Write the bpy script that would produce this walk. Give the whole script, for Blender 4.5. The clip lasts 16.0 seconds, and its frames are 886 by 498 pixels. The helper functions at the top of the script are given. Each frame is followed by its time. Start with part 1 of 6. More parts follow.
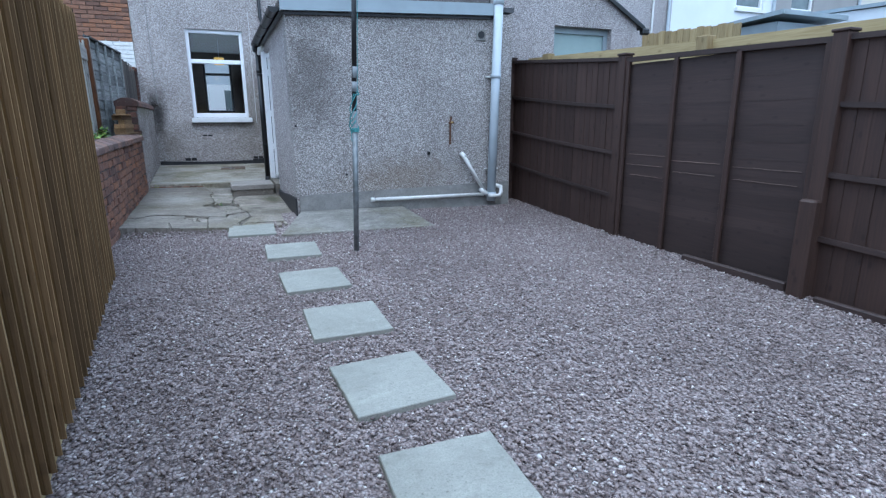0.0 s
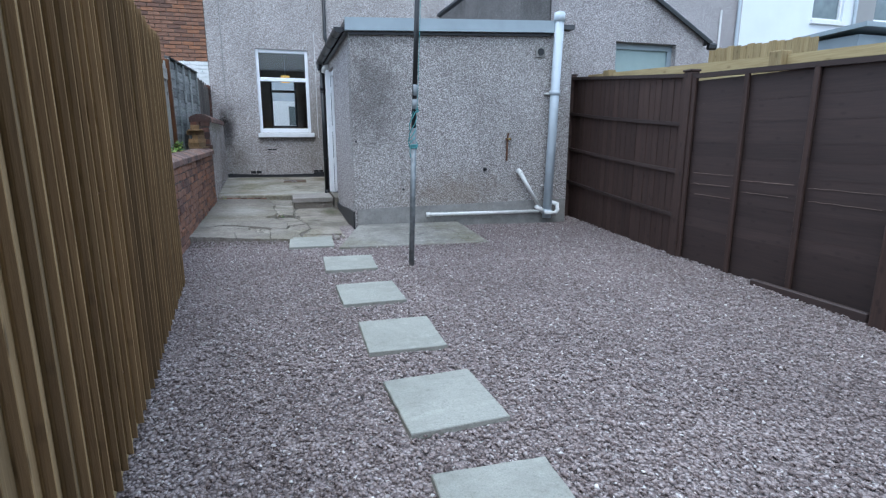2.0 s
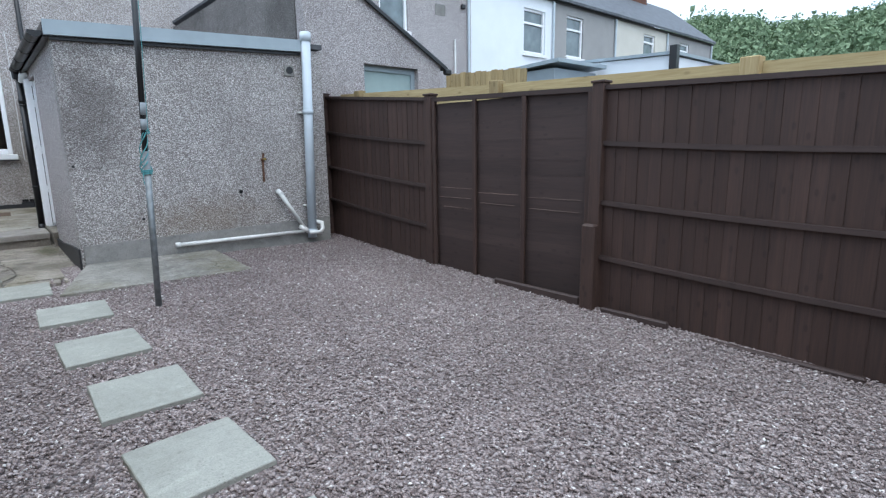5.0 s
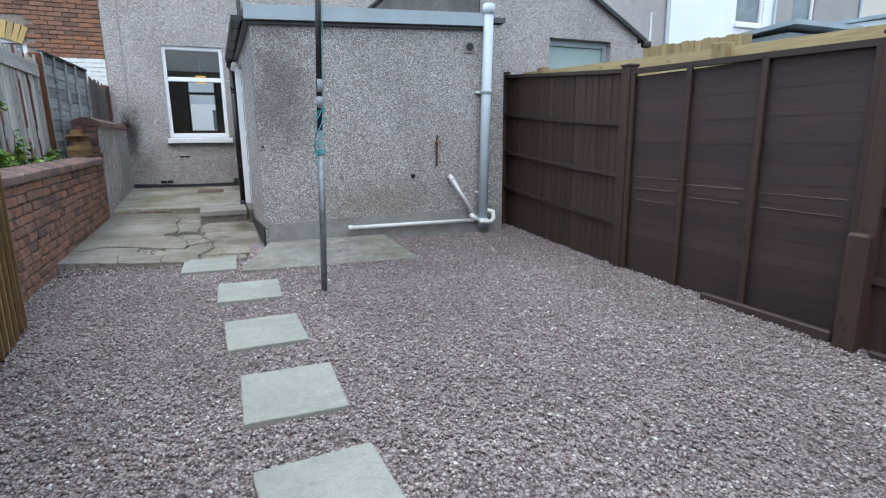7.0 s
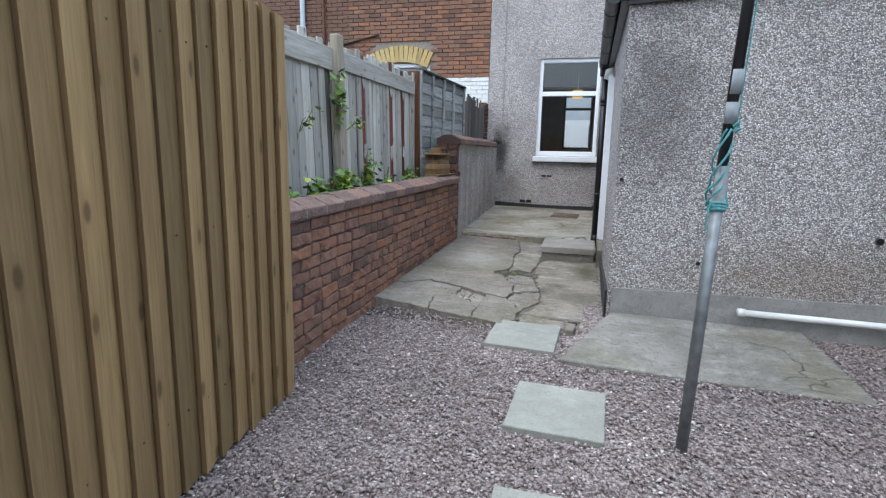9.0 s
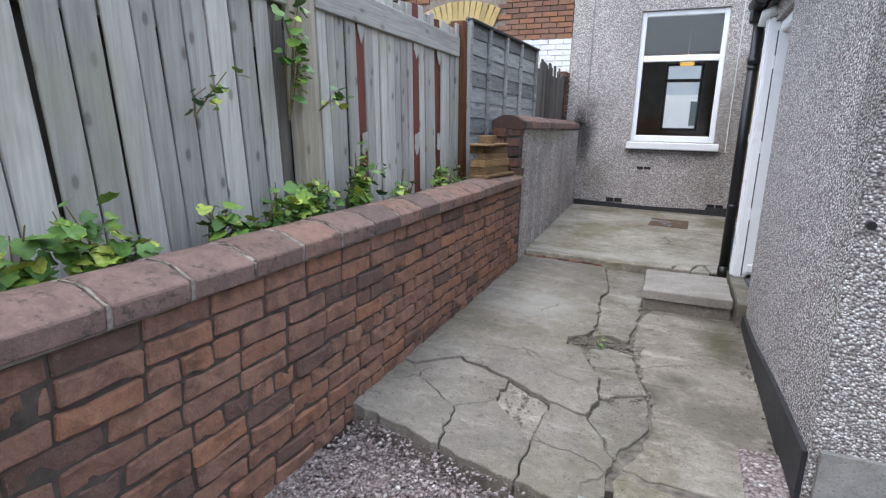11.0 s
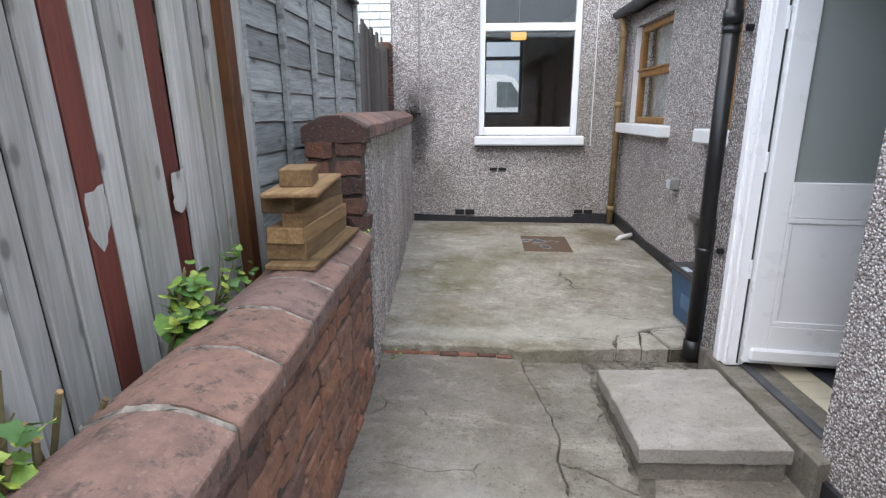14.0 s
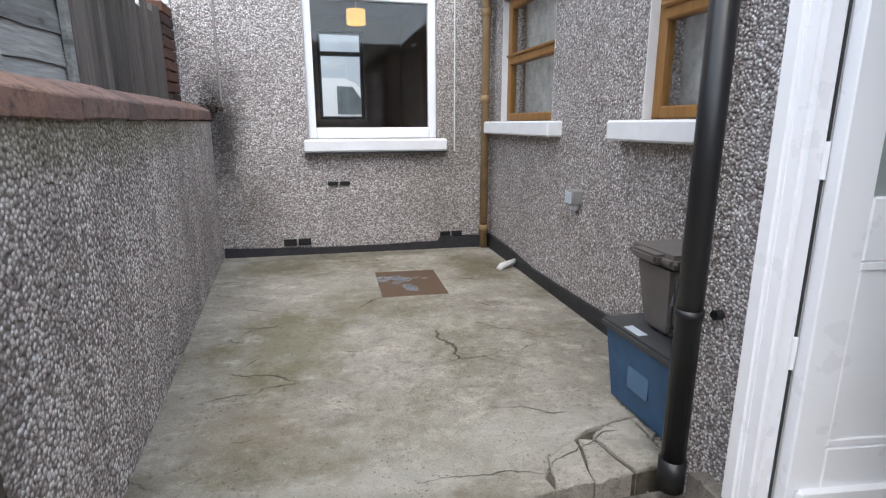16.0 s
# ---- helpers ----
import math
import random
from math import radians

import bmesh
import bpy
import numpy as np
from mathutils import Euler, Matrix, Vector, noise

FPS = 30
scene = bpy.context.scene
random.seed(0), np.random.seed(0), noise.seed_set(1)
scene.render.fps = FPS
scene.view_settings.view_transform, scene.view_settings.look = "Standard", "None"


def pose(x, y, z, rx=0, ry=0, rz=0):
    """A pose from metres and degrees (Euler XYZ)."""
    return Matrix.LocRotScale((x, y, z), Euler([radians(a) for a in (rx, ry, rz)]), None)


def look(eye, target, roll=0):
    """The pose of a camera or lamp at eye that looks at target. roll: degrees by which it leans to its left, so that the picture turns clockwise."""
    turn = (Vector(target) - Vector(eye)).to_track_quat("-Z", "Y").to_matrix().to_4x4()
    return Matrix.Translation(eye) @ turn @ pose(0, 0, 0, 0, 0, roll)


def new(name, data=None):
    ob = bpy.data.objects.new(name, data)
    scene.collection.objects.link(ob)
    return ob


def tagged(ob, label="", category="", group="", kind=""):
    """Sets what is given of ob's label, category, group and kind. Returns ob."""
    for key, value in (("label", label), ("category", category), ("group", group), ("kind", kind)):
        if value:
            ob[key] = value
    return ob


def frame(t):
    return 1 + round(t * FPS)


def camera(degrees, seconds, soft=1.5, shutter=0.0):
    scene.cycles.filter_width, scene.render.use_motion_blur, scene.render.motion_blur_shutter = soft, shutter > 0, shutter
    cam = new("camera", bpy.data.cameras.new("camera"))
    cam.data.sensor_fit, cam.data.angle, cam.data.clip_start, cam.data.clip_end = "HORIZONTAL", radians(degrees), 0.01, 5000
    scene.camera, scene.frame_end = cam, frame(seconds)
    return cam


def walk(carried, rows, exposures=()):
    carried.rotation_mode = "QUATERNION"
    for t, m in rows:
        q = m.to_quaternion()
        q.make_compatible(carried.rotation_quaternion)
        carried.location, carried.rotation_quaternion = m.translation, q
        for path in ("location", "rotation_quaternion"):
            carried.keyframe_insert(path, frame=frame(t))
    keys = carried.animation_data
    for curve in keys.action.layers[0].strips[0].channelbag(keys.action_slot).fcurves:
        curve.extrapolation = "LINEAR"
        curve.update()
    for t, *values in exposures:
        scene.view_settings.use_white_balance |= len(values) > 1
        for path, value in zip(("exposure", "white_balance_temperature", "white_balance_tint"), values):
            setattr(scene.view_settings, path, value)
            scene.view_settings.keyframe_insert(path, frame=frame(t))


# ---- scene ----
cam = camera(80.2, 16.0, soft=1.25)
PATH = [
    (0, (0.161, 0.102, 1.214), (0.914, 1.893, 0.742), -0.3),
    (0.5, (0.135, 0.118, 1.219), (0.818, 1.939, 0.754), -0.2),
    (1, (0.117, 0.119, 1.229), (0.716, 1.973, 0.779), -0.1),
    (1.5, (0.122, 0.12, 1.227), (0.684, 1.992, 0.803), -0.1),
    (2, (0.139, 0.117, 1.228), (0.712, 1.987, 0.81), -0.0),
    (2.5, (0.171, 0.102, 1.231), (0.863, 1.927, 0.794), -0.2),
    (3, (0.197, 0.088, 1.243), (1.073, 1.832, 0.808), -0.4),
    (3.5, (0.221, 0.084, 1.255), (1.291, 1.72, 0.83), -0.7),
    (4, (0.237, 0.078, 1.261), (1.477, 1.599, 0.874), -0.9),
    (4.2, (0.242, 0.079, 1.261), (1.54, 1.555, 0.892), -1.0),
    (6.3, (0.345, 0.276, 1.328), (1.635, 1.756, 0.947), -0.5),
    (6.5, (0.38, 0.383, 1.321), (1.553, 1.958, 0.942), -0.5),
    (7, (0.535, 0.653, 1.222), (1.302, 2.455, 0.816), -0.6),
    (7.5, (0.673, 1.026, 1.263), (0.937, 2.969, 0.869), 0.1),
    (8, (0.719, 1.392, 1.234), (0.555, 3.342, 0.821), 0.8),
    (8.5, (0.745, 1.862, 1.293), (0.365, 3.791, 0.928), 1.0),
    (9, (0.766, 2.356, 1.327), (0.248, 4.255, 0.968), 1.2),
    (9.2, (0.764, 2.521, 1.349), (0.189, 4.403, 0.993), 1.4),
    (11.3, (0.312, 4.53, 1.473), (-0.464, 6.316, 1.017), 1.3),
    (11.5, (0.239, 4.675, 1.517), (-0.51, 6.473, 1.062), 1.2),
    (12, (0.093, 5.073, 1.481), (-0.587, 6.901, 1.04), 0.8),
    (12.5, (-0.042, 5.422, 1.537), (-0.66, 7.275, 1.107), 0.6),
    (13, (-0.219, 5.783, 1.552), (-0.631, 7.688, 1.103), 0.7),
    (13.5, (-0.343, 6.14, 1.527), (-0.501, 8.075, 1.048), -0.0),
    (14, (-0.383, 6.441, 1.57), (-0.457, 8.375, 1.063), -0.2),
    (14.5, (-0.419, 6.789, 1.512), (-0.353, 8.711, 0.965), -0.2),
    (15, (-0.416, 7.113, 1.538), (-0.24, 9.035, 1.014), -0.3),
    (15.5, (-0.333, 7.517, 1.516), (-0.109, 9.448, 1.047), -0.6),
    (16, (-0.231, 7.85, 1.434), (0.244, 9.736, 0.969), -0.1),
]
EXPOSURES = [(0, 0.98, 4950, 2), (2, 1.0, 5300, 3), (4, 1.0, 5550, 3), (7, 1.07, 5700, 3), (9, 1.15, 5750, 4), (11.5, 1.4, 5950, 8), (13, 1.48, 6050, 8), (16, 1.56, 6150, 8)]
walk(cam, [(t, look(eye, target, roll)) for t, eye, target, roll in PATH], EXPOSURES)

# ---- light ----
world = bpy.data.worlds.new("overcast_sky")
scene.world = world
world.use_nodes = True
wn = world.node_tree
sky = wn.nodes.new("ShaderNodeTexSky")
sky.sky_type, sky.sun_disc = "NISHITA", False
sky.sun_elevation, sky.sun_rotation = radians(58), radians(200)
sky.air_density, sky.dust_density, sky.ozone_density = 1.0, 4.0, 1.0
bg = wn.nodes["Background"]
soft_white = wn.nodes.new("ShaderNodeMixRGB")
soft_white.inputs[0].default_value = 0.55
soft_white.inputs[2].default_value = (7.2, 7.6, 8.2, 1)
wn.links.new(sky.outputs[0], soft_white.inputs[1])
wn.links.new(soft_white.outputs[0], bg.inputs[0])
bg.inputs[1].default_value = 0.15
sun_data = bpy.data.lights.new("sun", "SUN")
sun_data.energy, sun_data.angle, sun_data.color = 0.8, radians(35), (1.0, 0.97, 0.93)
sun = new("sun", sun_data)
sun.matrix_world = pose(0, 0, 20, 32, 0, 200)

# ---- helpers for the place ----
ORIGIN = {}


def thing(name, at, label, category, group="", kind=""):
    ob = new(name)
    ob.location = at
    ob.empty_display_size = 0.1
    ORIGIN[ob] = Vector(at)
    return tagged(ob, label, category, group, kind)


def mesh_of(name, bm, mat, at=(0, 0, 0), smooth=False):
    me = bpy.data.meshes.new(name)
    bmesh.ops.translate(bm, verts=bm.verts, vec=-Vector(at))
    bm.normal_update()
    bm.to_mesh(me)
    bm.free()
    if smooth:
        me.polygons.foreach_set("use_smooth", [True] * len(me.polygons))
    me.materials.append(mat)
    return me


def part(name, bm, mat, parent, label="", smooth=False):
    at = ORIGIN[parent]
    ob = new(name, mesh_of(name, bm, mat, at, smooth))
    ob.parent = parent
    ORIGIN[ob] = at
    return tagged(ob, label)


def solid(name, bm, mat, label, category, kind="structure", smooth=False, at=(0, 0, 0), group=""):
    ob = new(name, mesh_of(name, bm, mat, at, smooth))
    ob.location = at
    ORIGIN[ob] = Vector(at)
    return tagged(ob, label, category, group, kind)


def block(bm, x0, x1, y0, y1, z0, z1, bevel=0.0, m=None, seg=1):
    g = bmesh.ops.create_cube(bm, size=1)
    vs = g["verts"]
    bmesh.ops.scale(bm, verts=vs, vec=(x1 - x0, y1 - y0, z1 - z0))
    bmesh.ops.translate(bm, verts=vs, vec=((x0 + x1) / 2, (y0 + y1) / 2, (z0 + z1) / 2))
    if m is not None:
        bmesh.ops.transform(bm, matrix=m, verts=vs)
    if bevel:
        es = list({e for v in vs for e in v.link_edges})
        bmesh.ops.bevel(bm, geom=es, offset=bevel, segments=seg, affect="EDGES", clamp_overlap=True)
    return bm


def one(x0, x1, y0, y1, z0, z1, bevel=0.0, m=None, seg=1):
    return block(bmesh.new(), x0, x1, y0, y1, z0, z1, bevel, m, seg)


def prism(pts, lift, axis="z", at=0.0, bevel=0.0, bm=None):
    """A polygon pushed along an axis: pts are (u, v) in the plane across that axis."""
    bm = bm or bmesh.new()
    def to(u, v, w):
        return {"z": (u, v, w), "y": (u, w, v), "x": (w, u, v)}[axis]
    low = [bm.verts.new(to(u, v, at)) for u, v in pts]
    top = [bm.verts.new(to(u, v, at + lift)) for u, v in pts]
    n = len(pts)
    fs = [bm.faces.new(low), bm.faces.new(top)]
    for i in range(n):
        fs.append(bm.faces.new((low[i], low[(i + 1) % n], top[(i + 1) % n], top[i])))
    bmesh.ops.recalc_face_normals(bm, faces=fs)
    if bevel:
        bmesh.ops.bevel(bm, geom=list(fs[1].edges), offset=bevel, segments=1, affect="EDGES", clamp_overlap=True)
    return bm


def tube(path, r, bm=None, n=12, closed=True):
    """A round tube through points, with mitred bends."""
    bm = bm or bmesh.new()
    ps = [Vector(p) for p in path]
    rings = []
    up = Vector((0.31, 0.17, 0.93)).normalized()
    for i, p in enumerate(ps):
        a = (p - ps[i - 1]).normalized() if i else (ps[1] - p).normalized()
        b = (ps[i + 1] - p).normalized() if i < len(ps) - 1 else a
        d = (a + b).normalized()
        s = d.cross(up).normalized()
        t = s.cross(d).normalized()
        k = 1 / max(0.5, math.sqrt(max(0.01, (1 + a.dot(b)) / 2)))
        rr = r[i] if isinstance(r, (list, tuple)) else r
        rings.append([bm.verts.new(p + (s * math.cos(6.2832 * j / n) + t * math.sin(6.2832 * j / n)) * rr * (k if abs(k - 1) > 0.02 else 1)) for j in range(n)])
    for a, b in zip(rings, rings[1:]):
        for j in range(n):
            bm.faces.new((a[j], a[(j + 1) % n], b[(j + 1) % n], b[j]))
    if closed:
        bm.faces.new(list(reversed(rings[0])))
        bm.faces.new(rings[-1])
    bmesh.ops.recalc_face_normals(bm, faces=bm.faces[:])
    return bm


def wall_y(y0, y1, xs, zs, holes, top=None):
    """A wall across y with openings: xs and zs are its cuts, holes the (column, row) cells left out."""
    bm = bmesh.new()
    nx, nz = len(xs) - 1, len(zs) - 1
    full = {(i, k) for i in range(nx) for k in range(nz)} - set(holes)
    vs = {}
    def v(i, k, y):
        key = (i, k, y)
        if key not in vs:
            vs[key] = bm.verts.new((xs[i], y, zs[k]))
        return vs[key]
    for i, k in full:
        bm.faces.new((v(i, k, y0), v(i + 1, k, y0), v(i + 1, k + 1, y0), v(i, k + 1, y0)))
        bm.faces.new((v(i, k, y1), v(i, k + 1, y1), v(i + 1, k + 1, y1), v(i + 1, k, y1)))
        if (i - 1, k) not in full:
            bm.faces.new((v(i, k, y0), v(i, k + 1, y0), v(i, k + 1, y1), v(i, k, y1)))
        if (i + 1, k) not in full:
            bm.faces.new((v(i + 1, k, y0), v(i + 1, k, y1), v(i + 1, k + 1, y1), v(i + 1, k + 1, y0)))
        if (i, k - 1) not in full:
            bm.faces.new((v(i, k, y0), v(i, k, y1), v(i + 1, k, y1), v(i + 1, k, y0)))
        if (i, k + 1) not in full:
            bm.faces.new((v(i, k + 1, y0), v(i + 1, k + 1, y0), v(i + 1, k + 1, y1), v(i, k + 1, y1)))
    bmesh.ops.recalc_face_normals(bm, faces=bm.faces[:])
    return bm


def wall_x(x0, x1, ys, zs, holes):
    bm = wall_y(x0, x1, ys, zs, holes)
    for vert in bm.verts:
        vert.co = (vert.co.y, vert.co.x, vert.co.z)
    bmesh.ops.recalc_face_normals(bm, faces=bm.faces[:])
    return bm


# ---- materials ----
class Mat:
    def __init__(self, name, rough=0.8, metal=0.0, spec=0.4):
        self.m = bpy.data.materials.new(name)
        self.m.use_nodes = True
        self.t = self.m.node_tree
        self.b = self.t.nodes["Principled BSDF"]
        self.b.inputs["Roughness"].default_value = rough
        self.b.inputs["Metallic"].default_value = metal
        self.b.inputs["Specular IOR Level"].default_value = spec
        self.pos = self.t.nodes.new("ShaderNodeNewGeometry").outputs["Position"]

    def put(self, socket, v):
        if isinstance(v, (int, float)):
            socket.default_value = v
        elif isinstance(v, tuple):
            socket.default_value = v if len(v) == 4 or socket.type == "VECTOR" else (*v, 1)
        else:
            self.t.links.new(v, socket)

    def vec(self, sx=1, sy=1, sz=1, shift=None):
        n = self.t.nodes.new("ShaderNodeVectorMath")
        n.operation = "MULTIPLY_ADD"
        self.t.links.new(self.pos, n.inputs[0])
        n.inputs[1].default_value = (sx, sy, sz)
        if shift is not None:
            c = self.t.nodes.new("ShaderNodeCombineXYZ")
            for i in range(3):
                self.t.links.new(shift, c.inputs[i])
            self.t.links.new(c.outputs[0], n.inputs[2])
        return n.outputs[0]

    def random(self, k=1.0):
        return self.math("MULTIPLY", self.t.nodes.new("ShaderNodeObjectInfo").outputs["Random"], k)

    def island(self):
        return self.t.nodes.new("ShaderNodeNewGeometry").outputs["Random Per Island"]

    def noise(self, scale, detail=4, rough=0.55, vec=None, dist=0.0):
        n = self.t.nodes.new("ShaderNodeTexNoise")
        self.t.links.new(vec or self.pos, n.inputs["Vector"])
        for k, v in (("Scale", scale), ("Detail", detail), ("Roughness", rough), ("Distortion", dist)):
            n.inputs[k].default_value = v
        return n.outputs["Fac"]

    def voronoi(self, scale, vec=None, feature="F1", out="Distance", rand=1.0):
        n = self.t.nodes.new("ShaderNodeTexVoronoi")
        n.feature = feature
        self.t.links.new(vec or self.pos, n.inputs["Vector"])
        n.inputs["Scale"].default_value = scale
        n.inputs["Randomness"].default_value = rand
        return n.outputs[out]

    def ramp(self, fac, *stops):
        n = self.t.nodes.new("ShaderNodeValToRGB")
        self.t.links.new(fac, n.inputs[0])
        e = n.color_ramp.elements
        while len(e) < len(stops):
            e.new(0.5)
        for el, (p, c) in zip(e, stops):
            el.position, el.color = p, (*c, 1) if isinstance(c, tuple) else (c, c, c, 1)
        return n.outputs[0]

    def mix(self, fac, a, b, kind="MIX"):
        n = self.t.nodes.new("ShaderNodeMixRGB")
        n.blend_type = kind
        for s, v in zip(n.inputs, (fac, a, b)):
            self.put(s, v)
        return n.outputs[0]

    def math(self, op, a, b=0.0):
        n = self.t.nodes.new("ShaderNodeMath")
        n.operation = op
        self.put(n.inputs[0], a)
        self.put(n.inputs[1], b)
        return n.outputs[0]

    def bump(self, h, dist=0.003, strength=1.0, under=None):
        n = self.t.nodes.new("ShaderNodeBump")
        n.inputs["Distance"].default_value, n.inputs["Strength"].default_value = dist, strength
        self.t.links.new(h, n.inputs["Height"])
        if under is not None:
            self.t.links.new(under, n.inputs["Normal"])
        self.t.links.new(n.outputs[0], self.b.inputs["Normal"])
        return n.outputs[0]

    def spot(self, c, centre, reach, amount, tint, ragged=1.6):
        """A stain of its own shape: centre and reach in metres."""
        away = self.t.nodes.new("ShaderNodeVectorMath")
        away.operation = "SUBTRACT"
        self.t.links.new(self.pos, away.inputs[0])
        away.inputs[1].default_value = centre
        squash = self.t.nodes.new("ShaderNodeVectorMath")
        squash.operation = "DIVIDE"
        self.t.links.new(away.outputs[0], squash.inputs[0])
        squash.inputs[1].default_value = reach
        size_of = self.t.nodes.new("ShaderNodeVectorMath")
        size_of.operation = "LENGTH"
        self.t.links.new(squash.outputs[0], size_of.inputs[0])
        edge_of = self.math("ADD", size_of.outputs["Value"], self.math("MULTIPLY", self.math("SUBTRACT", self.noise(4.5, 6, 0.7), 0.5), ragged))
        return self.mix(self.ramp(edge_of, (0.25, amount), (1.0, 0.0)), c, tint)

    def colour(self, v):
        self.put(self.b.inputs["Base Color"], v)
        return self

    def rough(self, v):
        self.put(self.b.inputs["Roughness"], v)
        return self


def pebbledash(name, light, dark, stain=0.35, size=95, mortar=(0.16, 0.145, 0.135), spots=()):
    m = Mat(name, 0.85)
    cell = m.voronoi(size, out="Color")
    one_stone = m.t.nodes.new("ShaderNodeSeparateColor")
    m.t.links.new(cell, one_stone.inputs[0])
    d = m.voronoi(size)
    mid = tuple((a + b) / 2 for a, b in zip(light, dark))
    c = m.ramp(one_stone.outputs[0], (0.0, dark), (0.35, mid), (0.6, tuple(v * 0.95 for v in light)), (0.85, tuple(v * 1.1 for v in light)), (1.0, tuple(min(0.88, v * 1.5) for v in light)))
    c = m.mix(m.ramp(d, (0.42, 0.0), (0.75, 1.0)), c, mortar)
    big = m.noise(0.9, 5, 0.6)
    c = m.mix(m.ramp(big, (0.46, 0.0), (0.75, stain)), c, tuple(v * 0.45 for v in dark))
    streak = m.noise(2.2, 3, 0.6, m.vec(2.2, 2.2, 0.25))
    c = m.mix(m.ramp(streak, (0.52, 0.0), (0.8, stain * 0.5)), c, tuple(v * 0.6 for v in dark))
    for s in spots:
        c = m.spot(c, *s)
    m.colour(c)
    m.bump(m.math("SUBTRACT", 1.0, d), 0.011, 1.0)
    return m.m


def plain(name, col, rough=0.5, metal=0.0, vary=0.12, scale=6.0, spec=0.5, grain=0.0):
    m = Mat(name, rough, metal, spec)
    n = m.noise(scale, 4)
    m.colour(m.mix(m.ramp(n, (0.3, 0.0), (0.7, 1.0)), tuple(v * (1 - vary) for v in col), tuple(min(1, v * (1 + vary)) for v in col)))
    m.rough(m.math("ADD", m.math("MULTIPLY", m.noise(scale * 3, 3), 0.2), rough - 0.1))
    if grain:
        m.bump(m.noise(180, 3), grain, 0.5)
    return m.m


def timber(name, light, dark, along="z", rough=0.75, knots=0.5, vary=0.35, relief=0.0015, weather=None, knot_scale=6.0):
    """Sawn wood with its grain along one axis; each piece takes its own shade."""
    m = Mat(name, rough, 0, 0.3)
    r = m.random(37.0)
    sc = {"z": (1, 1, 0.05), "y": (1, 0.05, 1), "x": (0.05, 1, 1)}[along]
    v = m.vec(*sc, shift=r)
    g = m.noise(85, 5, 0.6, v, 0.4)
    wide = m.noise(14, 3, 0.5, v, 0.8)
    c = m.mix(m.ramp(m.math("ADD", m.math("MULTIPLY", g, 0.55), m.math("MULTIPLY", wide, 0.45)), (0.34, 0.0), (0.66, 1.0)), dark, light)
    xyz = m.t.nodes.new("ShaderNodeSeparateXYZ")
    m.t.links.new(m.pos, xyz.inputs[0])
    flat = m.t.nodes.new("ShaderNodeCombineXYZ")
    across, length = {"z": ("Y", "Z"), "y": ("Z", "Y"), "x": ("Y", "X")}[along]
    m.t.links.new(m.math("ADD", xyz.outputs[across], r), flat.inputs[0])
    m.t.links.new(m.math("ADD", m.math("MULTIPLY", xyz.outputs[length], 0.5), r), flat.inputs[1])
    kn = m.t.nodes.new("ShaderNodeTexVoronoi")
    kn.voronoi_dimensions = "2D"
    m.t.links.new(flat.outputs[0], kn.inputs["Vector"])
    kn.inputs["Scale"].default_value = knot_scale
    kd = kn.outputs["Distance"]
    c = m.mix(m.ramp(kd, (0.045, knots), (0.085, 0.0)), c, tuple(v_ * 0.3 for v_ in dark))
    c = m.mix(m.ramp(kd, (0.06, knots * 0.45), (0.17, 0.0)), c, dark)
    shade = m.ramp(m.random(), (0.0, 1 - vary), (1.0, 1 + vary * 0.4))
    c = m.mix(1.0, c, shade, "MULTIPLY")
    if weather:
        c = m.mix(m.ramp(m.noise(3.5, 4, 0.6, m.vec(1, 1, 0.6)), (0.5, 0.0), (0.75, 0.7)), c, weather)
    m.colour(c)
    m.bump(m.math("ADD", g, m.math("MULTIPLY", wide, 0.4)), relief, 0.8)
    return m.m


def brick_mat(name, light, dark, soot=0.5, spots=0.0):
    m = Mat(name, 0.88, 0, 0.3)
    r = m.random(19.0)
    c = m.ramp(m.random(), (0.0, light), (0.35, tuple((a + b) / 2 for a, b in zip(light, dark))), (0.6, (light[0] * 1.12, light[1], light[2] * 0.85)), (0.8, dark), (1.0, (dark[0] * 0.75, dark[1] * 0.8, dark[2] * 0.85)))
    n = m.noise(13, 5, 0.7, m.vec(1, 1, 1, shift=r))
    c = m.mix(m.ramp(n, (0.42, 0.0), (0.66, soot)), c, (0.06, 0.046, 0.04))
    c = m.mix(m.ramp(m.noise(40, 5, 0.7), (0.5, 0.0), (0.75, 0.45)), c, tuple(v * 0.55 for v in dark))
    c = m.mix(m.ramp(m.noise(75, 3), (0.62, 0.0), (0.78, 0.4)), c, (0.4, 0.35, 0.3))
    if spots:
        c = m.mix(m.ramp(m.noise(22, 4, 0.7), (0.56, 0.0), (0.66, spots)), c, (0.07, 0.06, 0.05))
    m.colour(c)
    m.bump(m.math("ADD", m.noise(60, 5, 0.7), m.math("MULTIPLY", m.noise(14, 3), 0.9)), 0.01, 1.0)
    return m.m


